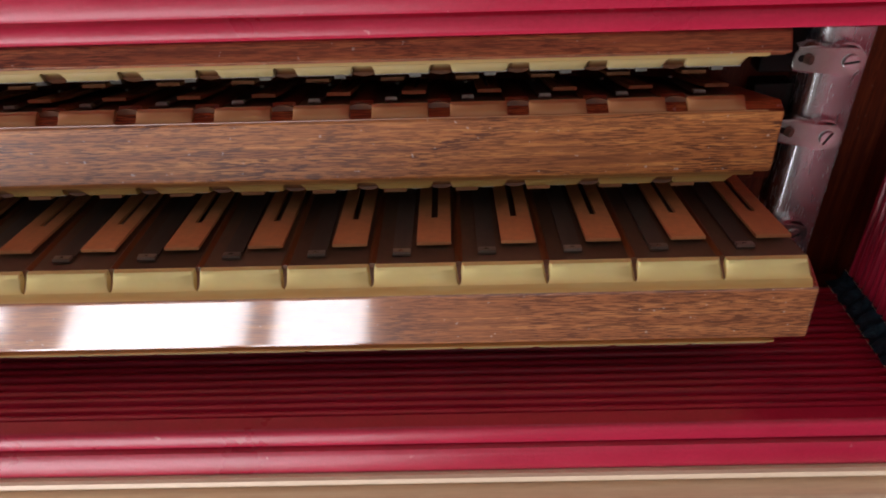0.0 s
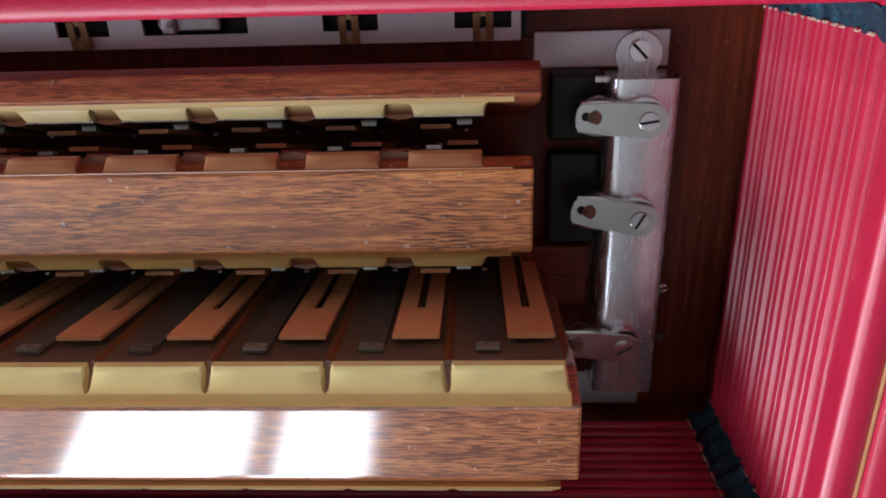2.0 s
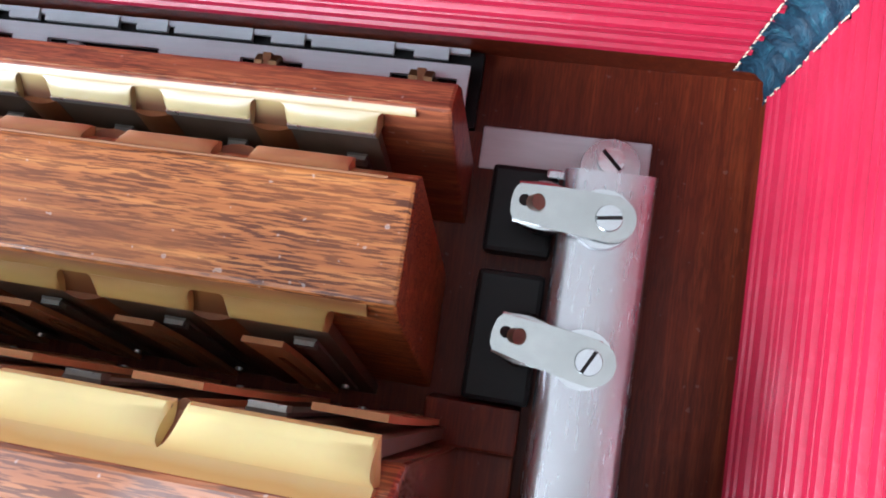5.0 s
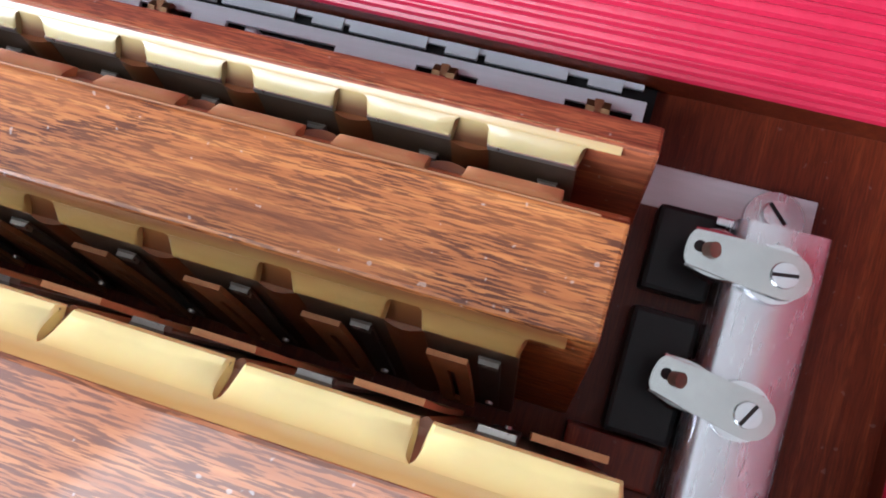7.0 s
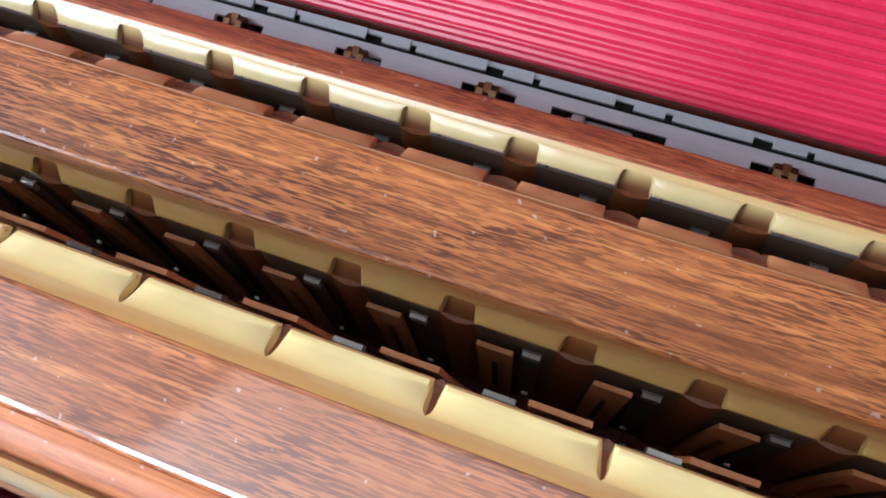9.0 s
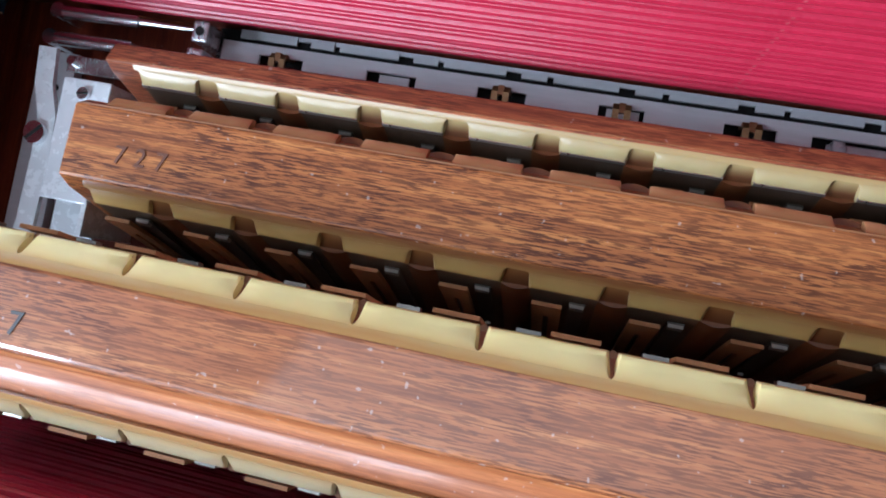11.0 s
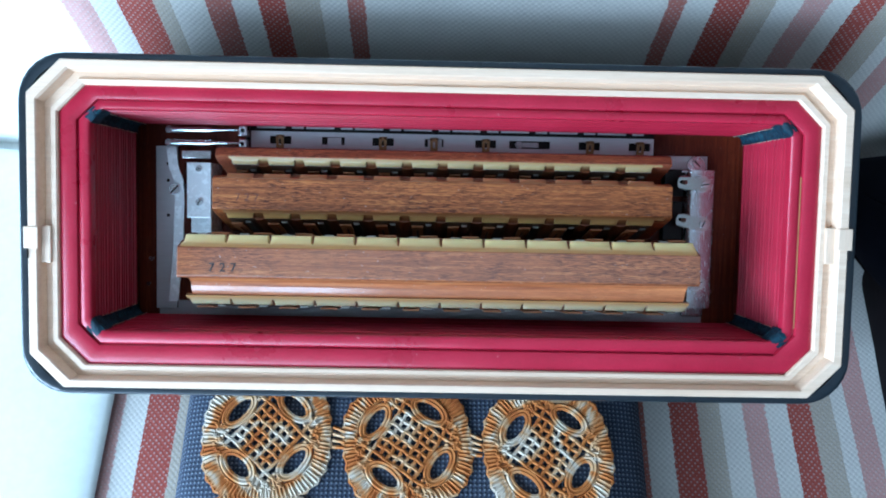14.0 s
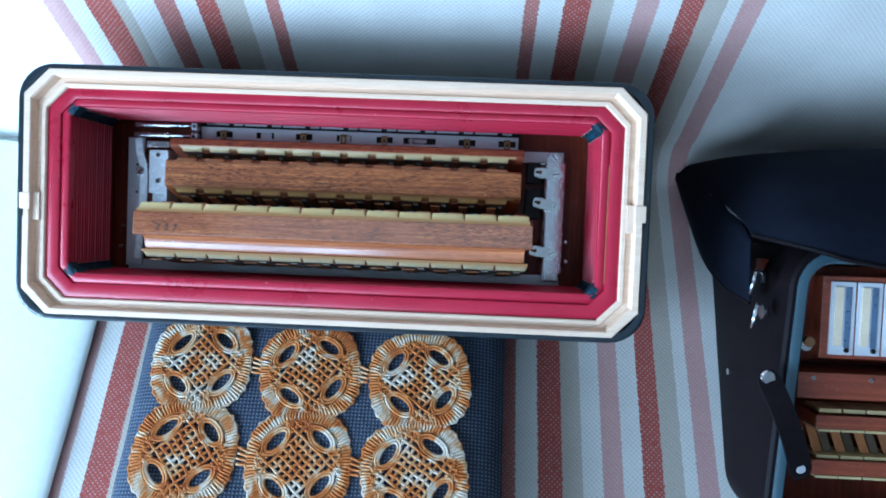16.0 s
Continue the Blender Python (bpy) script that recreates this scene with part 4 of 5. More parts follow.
PB = -0.0725
lower = reed_block("large varnished mahogany reed block with stamped digits", -0.1497, 0.1490,
                   [(-0.0058, 0.0034), (-0.0225, 0.0046), (-0.0236, 0.0036), (-0.0236, -0.0080), (-0.0330, PB), (-0.0100, PB), (-0.0022, -0.0060)], MAHOGANY,
                   [dict(dir=1, face=(-0.0058, 0.0034), top=(0.0006, -0.0016), foot=(-0.0070, PB), bead=0.34, bead_mat=WAX, wax=WAX, valve=LEATHER, valve_right=True, drop=0.0058, low=0.0018),
                    dict(dir=-1, face=(-0.0352, -0.0070), top=(-0.0402, -0.0125), foot=(-0.0480, PB), bead=0.30, bead_mat=WAX_LOW, wax=WAX_LOW, valve=LEATHER_OLD, valve_right=False, drop=0.004, low=0.0040)],
                   (-0.1470 + 0.0009, 0.0245, 0.0227))
part("bevelled_step", prism([(-0.0225, 0.0010), (-0.0239, 0.0006), (-0.0246, -0.0026), (-0.0264, -0.0048), (-0.0292, -0.0063), (-0.0322, -0.0074), (-0.0350, -0.0087), (-0.0360, -0.0105), (-0.0362, -0.0125), (-0.0445, PB), (-0.0330, PB), (-0.0225, -0.0080)],
                            -0.1447, 0.1440, 0, 0.0004), MAHOGANY_STEP, lower, smooth=True)
middle = reed_block("figured mahogany reed block, middle of three", -0.1385, 0.1410,
                    [(0.0340, -0.0260), (0.0155, -0.0252), (0.0128, -0.0300), (0.0000, PB), (0.0235, PB), (0.0358, -0.0300)], MAHOGANY_MID,
                    [dict(dir=1, face=(0.0342, -0.0262), top=(0.0368, -0.0288), foot=(0.0260, PB), bead=0.12, flare=0.0003, bead_mat=WAX_BROWN, wax=WAX_BROWN, valve=LEATHER_OLD, valve_right=True, drop=0.006, low=0.0040),
                     dict(dir=-1, face=(0.0153, -0.0256), top=(0.0104, -0.0292), foot=(-0.0030, PB), bead=0.40, bead_mat=WAX_MID, wax=WAX_MID, valve=LEATHER_OLD, valve_right=False, drop=0.005, web=WEB_MID)],
                    (-0.1300, 0.0222, 0.0158))
top_block = reed_block("narrow reddish mahogany reed block with yellowed wax", -0.1395, 0.1431,
                       [(0.0532, -0.0376), (0.0478, -0.0345), (0.0455, -0.0385), (0.0345, PB), (0.0480, PB), (0.0540, -0.0420)], MAHOGANY_RED,
                       [dict(dir=-1, face=(0.0479, -0.0347), top=(0.0433, -0.0378), foot=(0.0315, PB), bead=0.35, bead_mat=WAX_PALE, wax=WAX_PALE, valve=LEATHER_OLD, valve_right=False, drop=0.0062, web=WEB_PALE, edge=True)],
                       (-0.1293, 0.0222, 0.0157))
# the plank's bevelled step stops short of the ends of the large block
part("end_foot", box(0.1415, 0.1600, -0.0205, -0.0098, PB, -0.0670, 0.0006), MAHOGANY_DARK, acc, "small mahogany end foot")
part("end_foot", box(0.1415, 0.1600, -0.0094, -0.0006, PB, -0.0640, 0.0006), MAHOGANY_DARK, acc)


def stamped(text, x, y, z, size, parent, mat):
    cu = bpy.data.curves.new("digits", "FONT")
    cu.body, cu.size, cu.extrude, cu.space_character, cu.offset = text, size, 0.00008, 1.75, 0.00004
    tmp = bpy.data.objects.new("digits", cu)
    scene.collection.objects.link(tmp)
    bpy.context.view_layer.update()
    me = bpy.data.meshes.new_from_object(tmp)
    bpy.data.objects.remove(tmp)
    me.materials.clear()
    me.materials.append(mat)
    return part("stamped_digits", me, None, parent, "dark stamped digits", at=pose(x, y, z, -4 if parent is lower else -2.4, 0, 0))


stamped("727", -0.1317, -0.0196, 0.00455, 0.0070, lower, INK)
stamped("727", -0.1246, 0.0206, -0.02520, 0.0064, middle, FAINT)

# register slides behind the blocks
slide = part("register_slide", bmesh.new(), ALU_MATT, acc, "pale aluminium register slide with slots and brass tabs")
SLOTS = [(-0.1056, 0.0070), (-0.0712, 0.0075), (-0.0385, 0.0070), (-0.0050, 0.0062), (0.0290, 0.0068), (0.0581, 0.0135), (0.0976, 0.0070), (0.1308, 0.0071)]
bm = bmesh.new()
y0, y1, za, zb = 0.0552, 0.0664, -0.0672, -0.0660
xs = -0.1249
for cx, hw in SLOTS:
    add_box(bm, xs, cx - hw, y0, y1, za, zb)
    add_box(bm, cx - hw, cx + hw, y0, 0.0583, za, zb)
    add_box(bm, cx - hw, cx + hw, 0.0634, y1, za, zb)
    xs = cx + hw
add_box(bm, xs, 0.1402, y0, y1, za, zb)
bmesh.ops.remove_doubles(bm, verts=bm.verts, dist=1e-6)
bm.to_mesh(slide.data)
bm.free()
bm = bmesh.new()
x = -0.122
k = 0
while x < 0.13:
    w = 0.0185 if k % 2 == 0 else 0.0075
    add_box(bm, x, x + w, 0.0688, 0.0715, -0.0712, -0.0702)
    x += w + (0.0018 if k % 2 else 0.0045)
    k += 1
add_box(bm, -0.122, 0.139, 0.0704, 0.0716, -0.0716, -0.0706)
part("rear_slide", bm, ALU_MATT, acc, "second toothed slide behind")
# a black sheet gives the shade in the gap below and between the slides
part("slide_gap_shade", box(-0.1300, 0.1420, 0.0551, 0.0716, -0.0745, -0.0722), BLACK, acc)
for i, (cx, hw) in enumerate(SLOTS):
    if i in (1, 3):
        part("slot_plate", box(cx - 0.004, cx + 0.005, 0.0585, 0.0632, -0.0690, -0.0680), ALU_MATT, slide)
    elif i == 5:
        bm = box(cx - 0.0050, cx + 0.0060, 0.0592, 0.0626, -0.0695, -0.0668, 0.0006)
        add_box(bm, cx - 0.0085, cx - 0.0052, 0.0584, 0.0632, -0.0690, -0.0655, 0.0008)
        add_cyl(bm, (cx - 0.009, 0.061, -0.068), (cx - 0.005, 0.061, -0.0655), 0.0014, 0.001, 8)
        part("spring_clip", bm, ZINC, slide)
    if i not in (1, 5):
        # a bent brass tab with a slit
        bm = bmesh.new()
        x0 = cx - 0.0025
        for xa, xb in ((x0, x0 + 0.0018), (x0 + 0.0032, x0 + 0.0050)):
            add_prism(bm, [(0.0555, -0.0640), (0.0622, -0.0630), (0.0640, -0.0645), (0.0640, -0.0700), (0.0632, -0.0700), (0.0630, -0.0650), (0.0618, -0.0640), (0.0555, -0.0650)], xa, xb)
        add_box(bm, x0 + 0.0016, x0 + 0.0034, 0.0614, 0.0641, -0.0652, -0.0634)
        add_box(bm, x0 + 0.0016, x0 + 0.0034, 0.0555, 0.0575, -0.0650, -0.0640)
        part("brass_tab", bm, BRASS, slide)

# right-hand bracket with three cam levers
brk = part("bracket", prism([(0.1620, -0.0728), (0.1620, -0.0612), (0.1623, -0.0600), (0.1630, -0.0591), (0.1640, -0.0586), (0.1652, -0.0584), (0.1776, -0.0584), (0.1786, -0.0587), (0.1791, -0.0593), (0.1793, -0.0602), (0.1793, -0.0728)], -0.0445, 0.0462, 1), ALU, acc,
           "scratched aluminium bracket", smooth=True)


def cam_lever(x, y, turn, slot_turn):
    """A bent steel lever: a tapered top plate, cheeks folded down at its free end, a round washer, a slotted screw and a pin."""
    r = 0.0043
    out = [(r * math.cos(radians(a)), r * math.sin(radians(a))) for a in range(-90, 91, 12)]
    out += [(-0.0100, 0.0040), (-0.0172, 0.0036), (-0.0182, 0.0024), (-0.0185, 0.0), (-0.0182, -0.0024), (-0.0172, -0.0036), (-0.0100, -0.0040)]
    bm = add_prism(bmesh.new(), out, 0.0013, 0.0021, 2)
    bmesh.ops.bevel(bm, geom=bm.edges[:], offset=0.00025, segments=2, affect="EDGES")
    lv = part("cam_lever", bm, CAM, brk, "steel cam lever with a slotted screw", smooth=True, at=pose(x, y, -0.0562, 0, 0, turn))
    for s in (-1, 1):
        # a cheek: bulges outwards near the free end and dies away towards the screw
        ck = bmesh.new()
        rows = []
        for i in range(15):
            f = i / 14
            px = -0.0176 + 0.0156 * f
            bulge = 0.0011 * math.sin(math.pi * min(1.0, f / 0.62)) ** 2
            deep = 0.0034 * (1 - f ** 3) + 0.0004
            y0 = 0.0037 + 0.0004 * f
            rows.append([ck.verts.new((px, s * (y0 - 0.0004), 0.0018)), ck.verts.new((px, s * (y0 + 0.0001 + bulge * 0.45), 0.0016)), ck.verts.new((px, s * (y0 + 0.0002 + bulge), 0.0016 - deep * 0.45)),
                         ck.verts.new((px, s * (y0 + 0.0002 + bulge), 0.0016 - deep)), ck.verts.new((px, s * (y0 - 0.0005 + bulge), 0.0016 - deep)), ck.verts.new((px, s * (y0 - 0.0006), 0.0010))])
        for a, b in zip(rows, rows[1:]):
            for k in range(6):
                ck.faces.new((a[k], a[(k + 1) % 6], b[(k + 1) % 6], b[k]))
        ck.faces.new(rows[0])
        ck.faces.new(rows[-1][::-1])
        part("cheek", ck, CAM, lv, smooth=True)
    part("washer", cyl((-0.0016, 0, -0.0021), (-0.0016, 0, 0.0004), 0.0057, 0.0055, 28), CHROME, lv, smooth=True)
    part("hole", cyl((-0.0160, 0.0004, 0.0020), (-0.0160, 0.0004, 0.00225), 0.0011, 0.0011, 12), SLOT, lv)
    part("pin", cyl((-0.0146, 0.0002, 0.0018), (-0.0134, 0.0004, 0.0034), 0.0014, 0.0015, 14), PIN, lv, smooth=True)
    add_screw(lv, -0.0006, 0, 0.0021, 0.0025, 0.0008, slot_turn - turn, CHROME)


cam_lever(0.1716, 0.0367, -4, 8)
cam_lever(0.1713, 0.0108, -10, 62)
cam_lever(0.1700, -0.0275, -6, 30)
part("corner_tab", box(0.1588, 0.1636, 0.0446, 0.0464, -0.0640, -0.0628, 0.0004), ALU, brk)

part("end_cap", box(0.1640, 0.1785, -0.0520, -0.0440, -0.0728, -0.0690, 0.0012), ALU, acc)
for y0, y1 in ((0.0292, 0.0468), (0.0000, 0.0256)):
    part("black_stop", box(0.1480, 0.1612, y0, y1, -0.0727, -0.0650, 0.0010), BLACK, acc, "black plastic slide stop")

# left-hand linkage
bm = box(-0.1610, -0.1458, 0.0090, 0.0442, -0.0500, -0.0482, 0.0006)
add_box(bm, -0.1604, -0.1462, -0.0005, 0.0095, -0.0560, -0.0545, 0.0005)
add_box(bm, -0.1474, -0.1458, 0.0000, 0.0440, -0.0728, -0.0484, 0.0003)
add_box(bm, -0.1610, -0.1594, 0.0090, 0.0440, -0.0728, -0.0484, 0.0003)
holder = part("holder_plate", bm, ZINC_GLARE, acc, "bent aluminium holder plate with window glare in its colour")
add_screw(holder, -0.1534, 0.0400, -0.0482, 0.0019, 0.0012, 10)
add_screw(holder, -0.1531, 0.0190, -0.0482, 0.0022, 0.0014, 60)
bm = bmesh.new()
pts = [(-0.1722, 0.0530), (-0.1712, 0.0420), (-0.1680, 0.0330), (-0.1672, 0.0200), (-0.1680, -0.0065), (-0.1712, -0.0450)]
for (xa, ya), (xb, yb) in zip(pts, pts[1:]):
    add_prism(bm, [(xa - 0.0030, ya), (xa + 0.0030, ya), (xb + 0.0030, yb), (xb - 0.0030, yb)], -0.0545, -0.0530, 2)
bmesh.ops.remove_doubles(bm, verts=bm.verts, dist=1e-6)
lever = part("long_lever", bm, ZINC_GLARE, acc, "long curved aluminium lever")
add_screw(lever, -0.1698, 0.0272, -0.0530, 0.0036, 0.0016, 45)
part("lever_post", box(-0.1740, -0.1660, 0.0240, 0.0300, -0.0728, -0.0546, 0.0004), ALU, acc)
part("side_plate", box(-0.1880, -0.1745, -0.0520, 0.0556, -0.0726, -0.0690, 0.0004), ALU_MATT, acc, "grey slotted side plate")
for yy in (0.0440, 0.0330, 0.0100):
    part("plate_hole", cyl((-0.1800, yy, -0.0690), (-0.1800, yy, -0.0687), 0.0011, 0.0011, 10), SLOT, acc)
for yy, zz in ((0.0655, -0.0585), (0.0570, -0.0575)):
    bm = cyl((-0.1735, yy, zz), (-0.1480, yy + 0.0002, zz), 0.0021, 0.0020, 14)
    add_cyl(bm, (-0.1480, yy + 0.0002, zz), (-0.1300, yy + 0.0006, zz - 0.001), 0.0012, 0.0007, 10)
    rod = part("link_rod", bm, CHROME, acc, "chrome linkage rod", smooth=True)
    part("rod_eye", cyl((-0.1752, yy, zz - 0.008), (-0.1752, yy, zz + 0.0016), 0.0024, 0.0024, 14), CHROME, rod, smooth=True)
    part("rod_end", box(-0.1310, -0.1258, yy - 0.0032, yy + 0.0032, -0.0720, zz + 0.0004, 0.0008), ALU, rod)
    part("end_hole", cyl((-0.1285, yy, zz + 0.0003), (-0.1285, yy, zz + 0.0006), 0.0014, 0.0014, 10), SLOT, rod)
part("cross_link", box(-0.1665, -0.1480, 0.0470, 0.0520, -0.0560, -0.0548, 0.0004), ALU, acc)
part("link_pin", cyl((-0.1640, 0.0500, -0.0700), (-0.1640, 0.0500, -0.0530), 0.0016, 0.0014, 12), CHROME, acc, smooth=True)

# ---- the second accordion half, in its black case, beside the first ----
acc2 = thing("accordion_case", "second accordion half in a black vinyl case on the sofa", "accordion", at=TILT)
SEAT_K = -0.555


def seat_line(y):
    return -0.0885 + SEAT_K * (y + 0.14) + 0.006


AX0, AX1, AY0, AY1, AZ = 0.313, 0.640, -0.226, -0.010, 0.033


def case_loop(inset, z, r, drop=False):
    lp = []
    for cx, cy, a0 in ((AX1 - r, AY0 + r, -90), (AX1 - r, AY1 - r, 0), (AX0 + r, AY1 - r, 90), (AX0 + r, AY0 + r, 180)):
        for i in range(8):
            a = radians(a0 + 90 * i / 7)
            x, y = cx + (r - inset) * math.cos(a), cy + (r - inset) * math.sin(a)
            x += 0.014 * (y - AY0) / (AY1 - AY0) * (AX1 - x) / (AX1 - AX0)
            lp.append((x, y, seat_line(y) if drop else z))
    return lp


part("case_wall", ring_loops([case_loop(0.003, 0, 0.03, True), case_loop(0.0, AZ - 0.012, 0.03), case_loop(0.0008, AZ - 0.003, 0.03), case_loop(0.0030, AZ - 0.001, 0.03),
                              case_loop(0.0060, AZ - 0.001, 0.03)], close_first=True), VINYL, acc2, "black grained vinyl case wall", smooth=True)
part("case_rim", ring_loops([case_loop(0.0055, AZ - 0.004, 0.03), case_loop(0.0055, AZ, 0.03), case_loop(0.0075, AZ + 0.001, 0.03), case_loop(0.0120, AZ + 0.001, 0.03),
                             case_loop(0.0135, AZ - 0.001, 0.03), case_loop(0.0135, AZ - 0.030, 0.03)]), BLUE_RIM, acc2, "blue-grey bound rim", smooth=True)
part("inner_floor", box(AX0 + 0.0140, AX1 - 0.0140, AY0 + 0.0140, AY1 - 0.0140, -0.034, -0.020), MAHOGANY_DARK, acc2, "dark mahogany lining")
part("inner_board", box(0.345, 0.620, -0.095, -0.026, -0.020, 0.004, 0.001), MAHOGANY_DARK, acc2)
rf = part("reed_frame", box(0.3545, 0.610, -0.0915, -0.0325, 0.0042, 0.0180, 0.0008), CASE_WOOD, acc2, "flat reed frame with pale reed plates")
for k in range(12):
    x = 0.3600 + 0.0187 * k
    part("reed_plate", box(x, x + 0.0172, -0.0885, -0.0365, 0.0180, 0.0196, 0.0004), ALU_MATT, rf)
    part("leather_valve", box(x + 0.0025, x + 0.0085, -0.0820, -0.0400, 0.0198, 0.0208, 0.0003), CREAM_LEATHER, rf)
    part("reed", box(x + 0.0100, x + 0.0140, -0.0830, -0.0400, 0.0197, 0.0203), BLUE_STEEL, rf)
    part("rivet", cyl((x + 0.0122, -0.0850, 0.0197), (x + 0.0122, -0.0850, 0.0212), 0.0019, 0.0016, 10), BLACK, rf)
for x0, y0, y1, z1 in ((0.3376, -0.1192, -0.1008, 0.0255), (0.3570, -0.1430, -0.1335, 0.0150), (0.3560, -0.1765, -0.1660, 0.0150)):
    part("reed_bar", box(x0, 0.610, y0, y1, -0.020, z1, 0.0007), CASE_WOOD, acc2, "reddish varnished reed bar")
for x in (0.3480, 0.3880, 0.4280):
    add_screw(acc2, x, -0.1045, 0.0255, 0.0016, 0.001, 30)
for y0, y1, z1 in ((-0.1320, -0.1290, 0.012), (-0.1460, -0.1440, 0.012), (-0.1655, -0.1630, 0.012), (-0.1800, -0.1780, 0.012)):
    for k in range(14):
        x = 0.3600 + 0.0172 * k
        part("wax_strip", box(x, x + 0.0160, y0, y1, -0.012, z1, 0.0005), WAX_PALE, acc2)
for k in range(14):
    x = 0.3600 + 0.0172 * k
    bm = prism([(-0.1625, 0.004), (-0.1465, -0.010), (-0.1465, -0.0112), (-0.1625, 0.0028)], x + 0.001, x + 0.0075)
    part("leather_valve", bm, LEATHER_OLD, acc2)
    bm = prism([(-0.1625, 0.003), (-0.1465, -0.011), (-0.1465, -0.0122), (-0.1625, 0.0018)], x + 0.0088, x + 0.0150)
    part("reed", bm, STEEL, acc2)
part("brass_post", cyl((0.3425, -0.0815, -0.020), (0.3425, -0.0815, 0.0240), 0.0045, 0.0045, 16), CHROME, acc2, smooth=True)
part("brass_cap", cyl((0.3425, -0.0790, 0.0240), (0.3425, -0.0790, 0.0290), 0.0036, 0.0036, 12), BRASS, acc2, smooth=True)
part("brass_bar", prism([(0.3280, -0.0520), (0.3420, -0.0780), (0.3450, -0.0760), (0.3310, -0.0495)], 0.000, 0.010, 2), BRASS, acc2)
for k in range(4):
    part("pale_pleat", box(0.3300 + 0.0042 * k, 0.3328 + 0.0042 * k, -0.168, -0.142, -0.015, 0.020, 0.0005), CREAM_LEATHER, acc2)


def wire_ring(x, y, z, r, wire, tilt):
    bm = bmesh.new()
    pts = []
    for i in range(20):
        a = 2 * math.pi * i / 20
        pts.append((r * 0.7 * math.cos(a), r * math.sin(a), 0.0))
    add_tube(bm, pts, wire, 6, True)
    return part("strap_ring", bm, CHROME, acc2, "chrome strap ring", smooth=True, at=pose(x, y, z, tilt, 70, 0))


for y, z in ((-0.0400, 0.006), (-0.0640, 0.012)):
    wire_ring(AX0 - 0.0030, y, z, 0.0085, 0.0012, 10)
    part("ring_plate", cyl((AX0 - 0.0008, y + 0.004, z + 0.006), (AX0 + 0.001, y + 0.004, z + 0.006), 0.0055, 0.005, 16), CHROME, acc2, smooth=True)
part("rivet", cyl((AX0 - 0.0012, -0.1150, -0.040), (AX0 + 0.001, -0.1150, -0.040), 0.0026, 0.0026, 12), CHROME, acc2, smooth=True)
bm = bmesh.new()
n = 14
rows = []
for i in range(n + 1):
    f = i / n
    c = Vector((0.3080 + 0.0320 * f, -0.0990 - 0.0740 * f, 0.0330 + 0.0130 * math.sin(math.pi * (0.15 + 0.85 * f))))
    side = Vector((0.90, 0.40, 0)) * (0.0078 if i not in (0, n) else 0.0050)
    rows.append([bm.verts.new(c - side), bm.verts.new(c - side + Vector((0, 0, 0.0022))), bm.verts.new(c + side + Vector((0, 0, 0.0022))), bm.verts.new(c + side)])
for a, b in zip(rows, rows[1:]):
    for k in range(4):
        bm.faces.new((a[k], a[(k + 1) % 4], b[(k + 1) % 4], b[k]))
bm.faces.new(rows[0])
bm.faces.new(rows[-1])
strap = part("strap", bm, VINYL, acc2, "black leather hand strap", smooth=True)
for f, r in ((0.05, 0.0052), (0.90, 0.0036)):
    p = Vector((0.3080 + 0.0320 * f, -0.0990 - 0.0740 * f, 0.0345 + 0.0130 * math.sin(math.pi * (0.15 + 0.85 * f))))
    part("eyelet", cyl(p, p + Vector((0, 0, 0.0016)), r, r * 0.8, 16), CHROME if f < 0.5 else ZINC, strap, smooth=True)


def along(points, f):
    """A point on a smooth line through a few points, f from 0 to 1."""
    n = len(points) - 1
    k = min(int(f * n), n - 1)
    w = f * n - k
    p = [Vector(points[max(0, min(n, k + d))]) for d in (-1, 0, 1, 2)]
    return 0.5 * (2 * p[1] + (p[2] - p[0]) * w + (2 * p[0] - 5 * p[1] + 4 * p[2] - p[3]) * w * w + (3 * p[1] - p[0] - 3 * p[2] + p[3]) * w ** 3)


def cloth(rows, mat, name, parent, label="", thick=0.003):
    bm = bmesh.new()
    vs = [[bm.verts.new(p) for p in r] for r in rows]
    for a, b in zip(vs, vs[1:]):
        for k in range(len(a) - 1):
            bm.faces.new((a[k], a[k + 1], b[k + 1], b[k]))
    ob = part(name, bm, mat, parent, label, smooth=True)
    mod = ob.modifiers.new("thickness", "SOLIDIFY")
    mod.thickness, mod.offset = thick, 0
    return ob


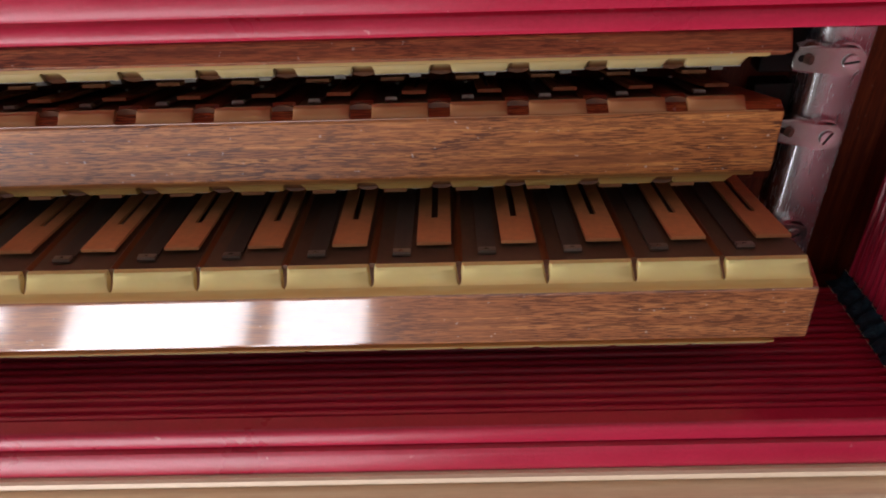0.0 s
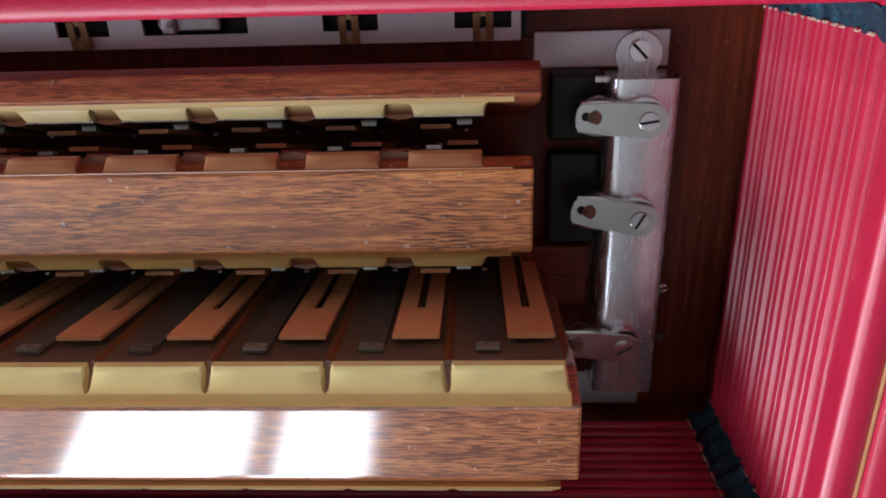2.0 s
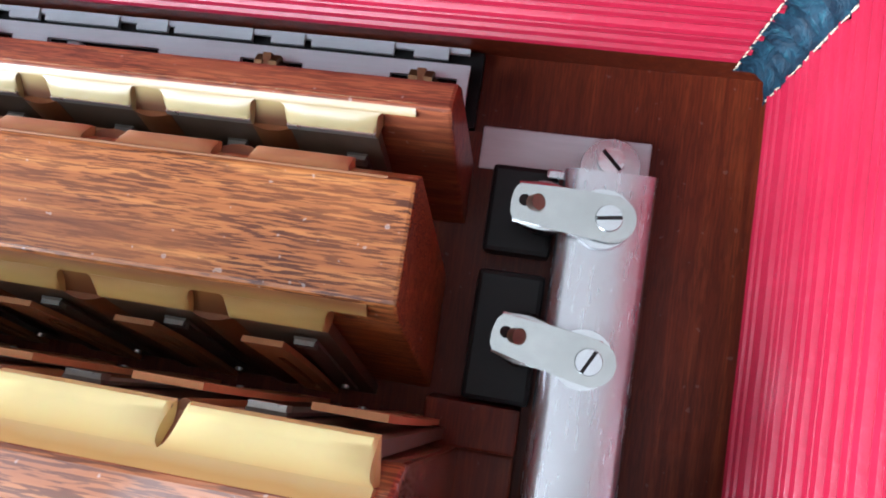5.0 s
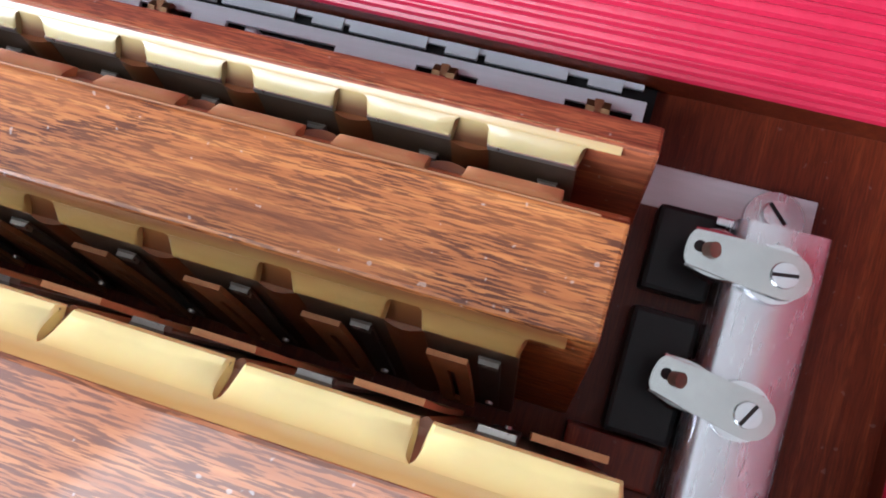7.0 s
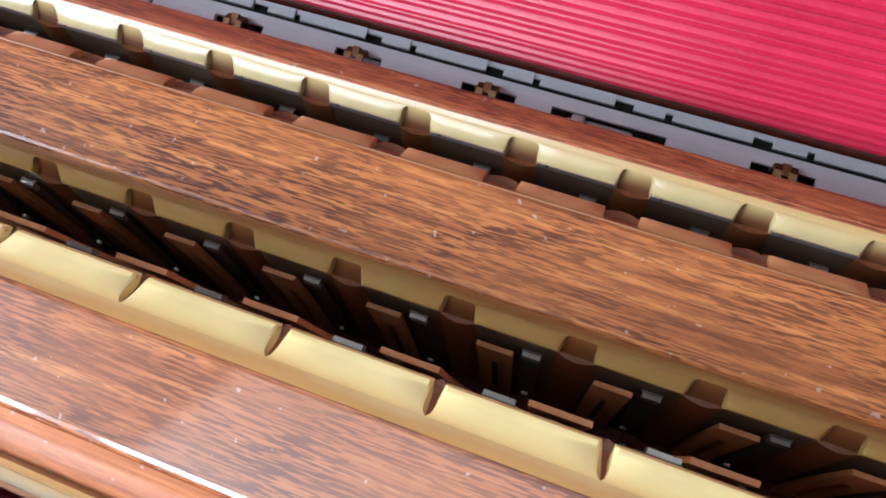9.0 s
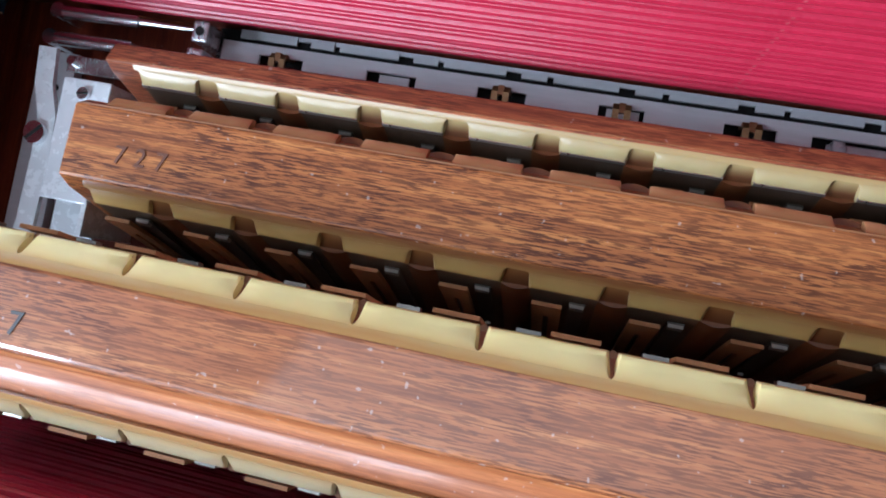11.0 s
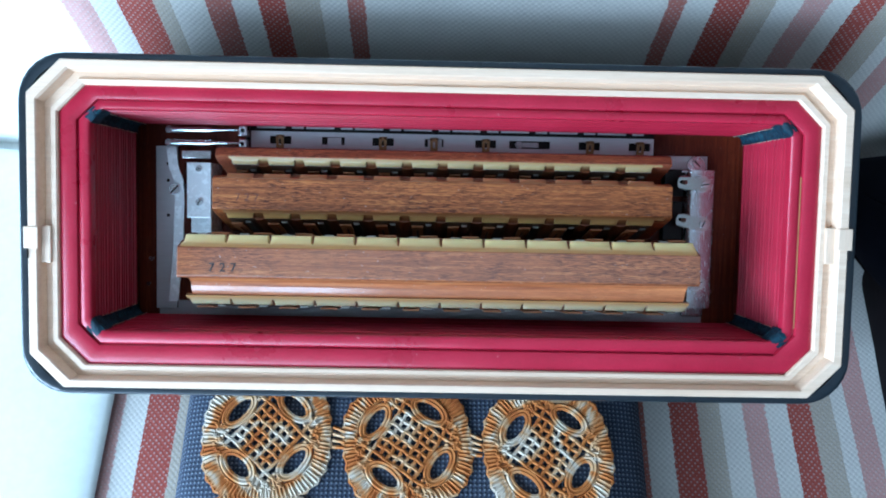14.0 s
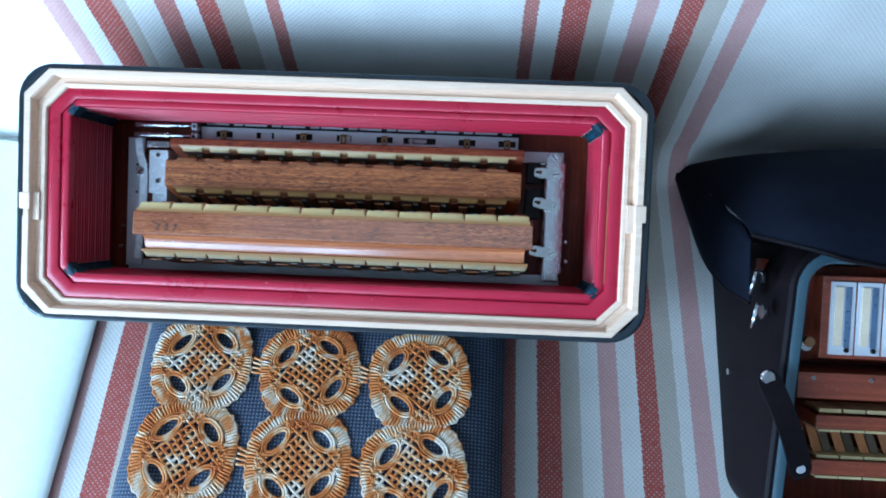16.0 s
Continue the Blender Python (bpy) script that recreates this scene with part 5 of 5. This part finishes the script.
def build_bag():
    """A soft black cloth cover heaped over the back of the case, its open side flap hanging down to the seat."""
    bag = thing("black_bag", "soft black cloth bag heaped over the accordion case", "bag")
    foot = [(0.306, 0.146, 0.453), (0.345, 0.148, 0.453), (0.420, 0.148, 0.453), (0.56, 0.148, 0.453), (0.70, 0.148, 0.453)]
    back = [(0.307, 0.135, 0.458), (0.334, 0.112, 0.520), (0.405, 0.092, 0.565), (0.55, 0.090, 0.575), (0.70, 0.090, 0.575)]
    mid = [(0.305, 0.062, 0.538), (0.338, 0.052, 0.592), (0.410, 0.040, 0.628), (0.55, 0.035, 0.635), (0.70, 0.035, 0.635)]
    near = [(0.3055, 0.010, 0.588), (0.336, -0.004, 0.628), (0.392, -0.012, 0.640), (0.54, -0.020, 0.646), (0.70, -0.020, 0.646)]
    front = [(0.306, -0.010, 0.600), (0.336, -0.033, 0.624), (0.380, -0.046, 0.628), (0.53, -0.060, 0.630), (0.70, -0.062, 0.630)]
    rows = []
    nu, nv = 60, 40
    for j in range(nv + 1):
        row = []
        for i in range(nu + 1):
            u = i / nu
            p = along([along(c, u) for c in (foot, back, mid, near, front)], j / nv)
            soft = min(1.0, u * 5) * math.sin(math.pi * j / nv) ** 0.5
            fold = 0.0045 * noise.noise((p.x * 14 + p.y * 9, p.y * 20, 0.3)) + 0.0022 * noise.noise((p.x * 34 + p.y * 26, p.y * 12, 4.0))
            row.append(p + Vector((0, -0.4, 0.9)) * fold * soft)
        rows.append(row)
    cloth(rows, BAG, "body", bag)
    outer = [(0.3035, 0.137, 0.457), (0.3050, 0.083, 0.474), (0.2990, 0.010, 0.520), (0.3015, -0.030, 0.552), (0.3090, -0.050, 0.572)]
    inner = [(0.3068, 0.134, 0.459), (0.3046, 0.084, 0.516), (0.3048, 0.050, 0.550), (0.3055, 0.018, 0.578), (0.3060, -0.012, 0.599)]
    hem = [along(outer, i / 30) for i in range(31)]
    rows = []
    for j in range(9):
        f = j / 8
        rows.append([a.lerp(along(inner, i / 30), f) + Vector((-0.008 * math.sin(math.pi * f) * math.sin(math.pi * i / 30), 0, 0.0012 * math.sin(i * 0.7 + f * 3))) for i, a in enumerate(hem)])
    flap = cloth(rows, BAG, "side_flap", bag, "open side flap of the bag", 0.002)
    bm = bmesh.new()
    add_tube(bm, hem, 0.0018, 7)
    part("piping", bm, VINYL, flap, "black glossy piping", smooth=True)
    bm = bmesh.new()
    add_tube(bm, [along(front, i / 40) + Vector((0, 0, 0.001)) for i in range(41)], 0.0016, 7)
    part("hem", bm, VINYL, bag, smooth=True)
    return bag


build_bag()
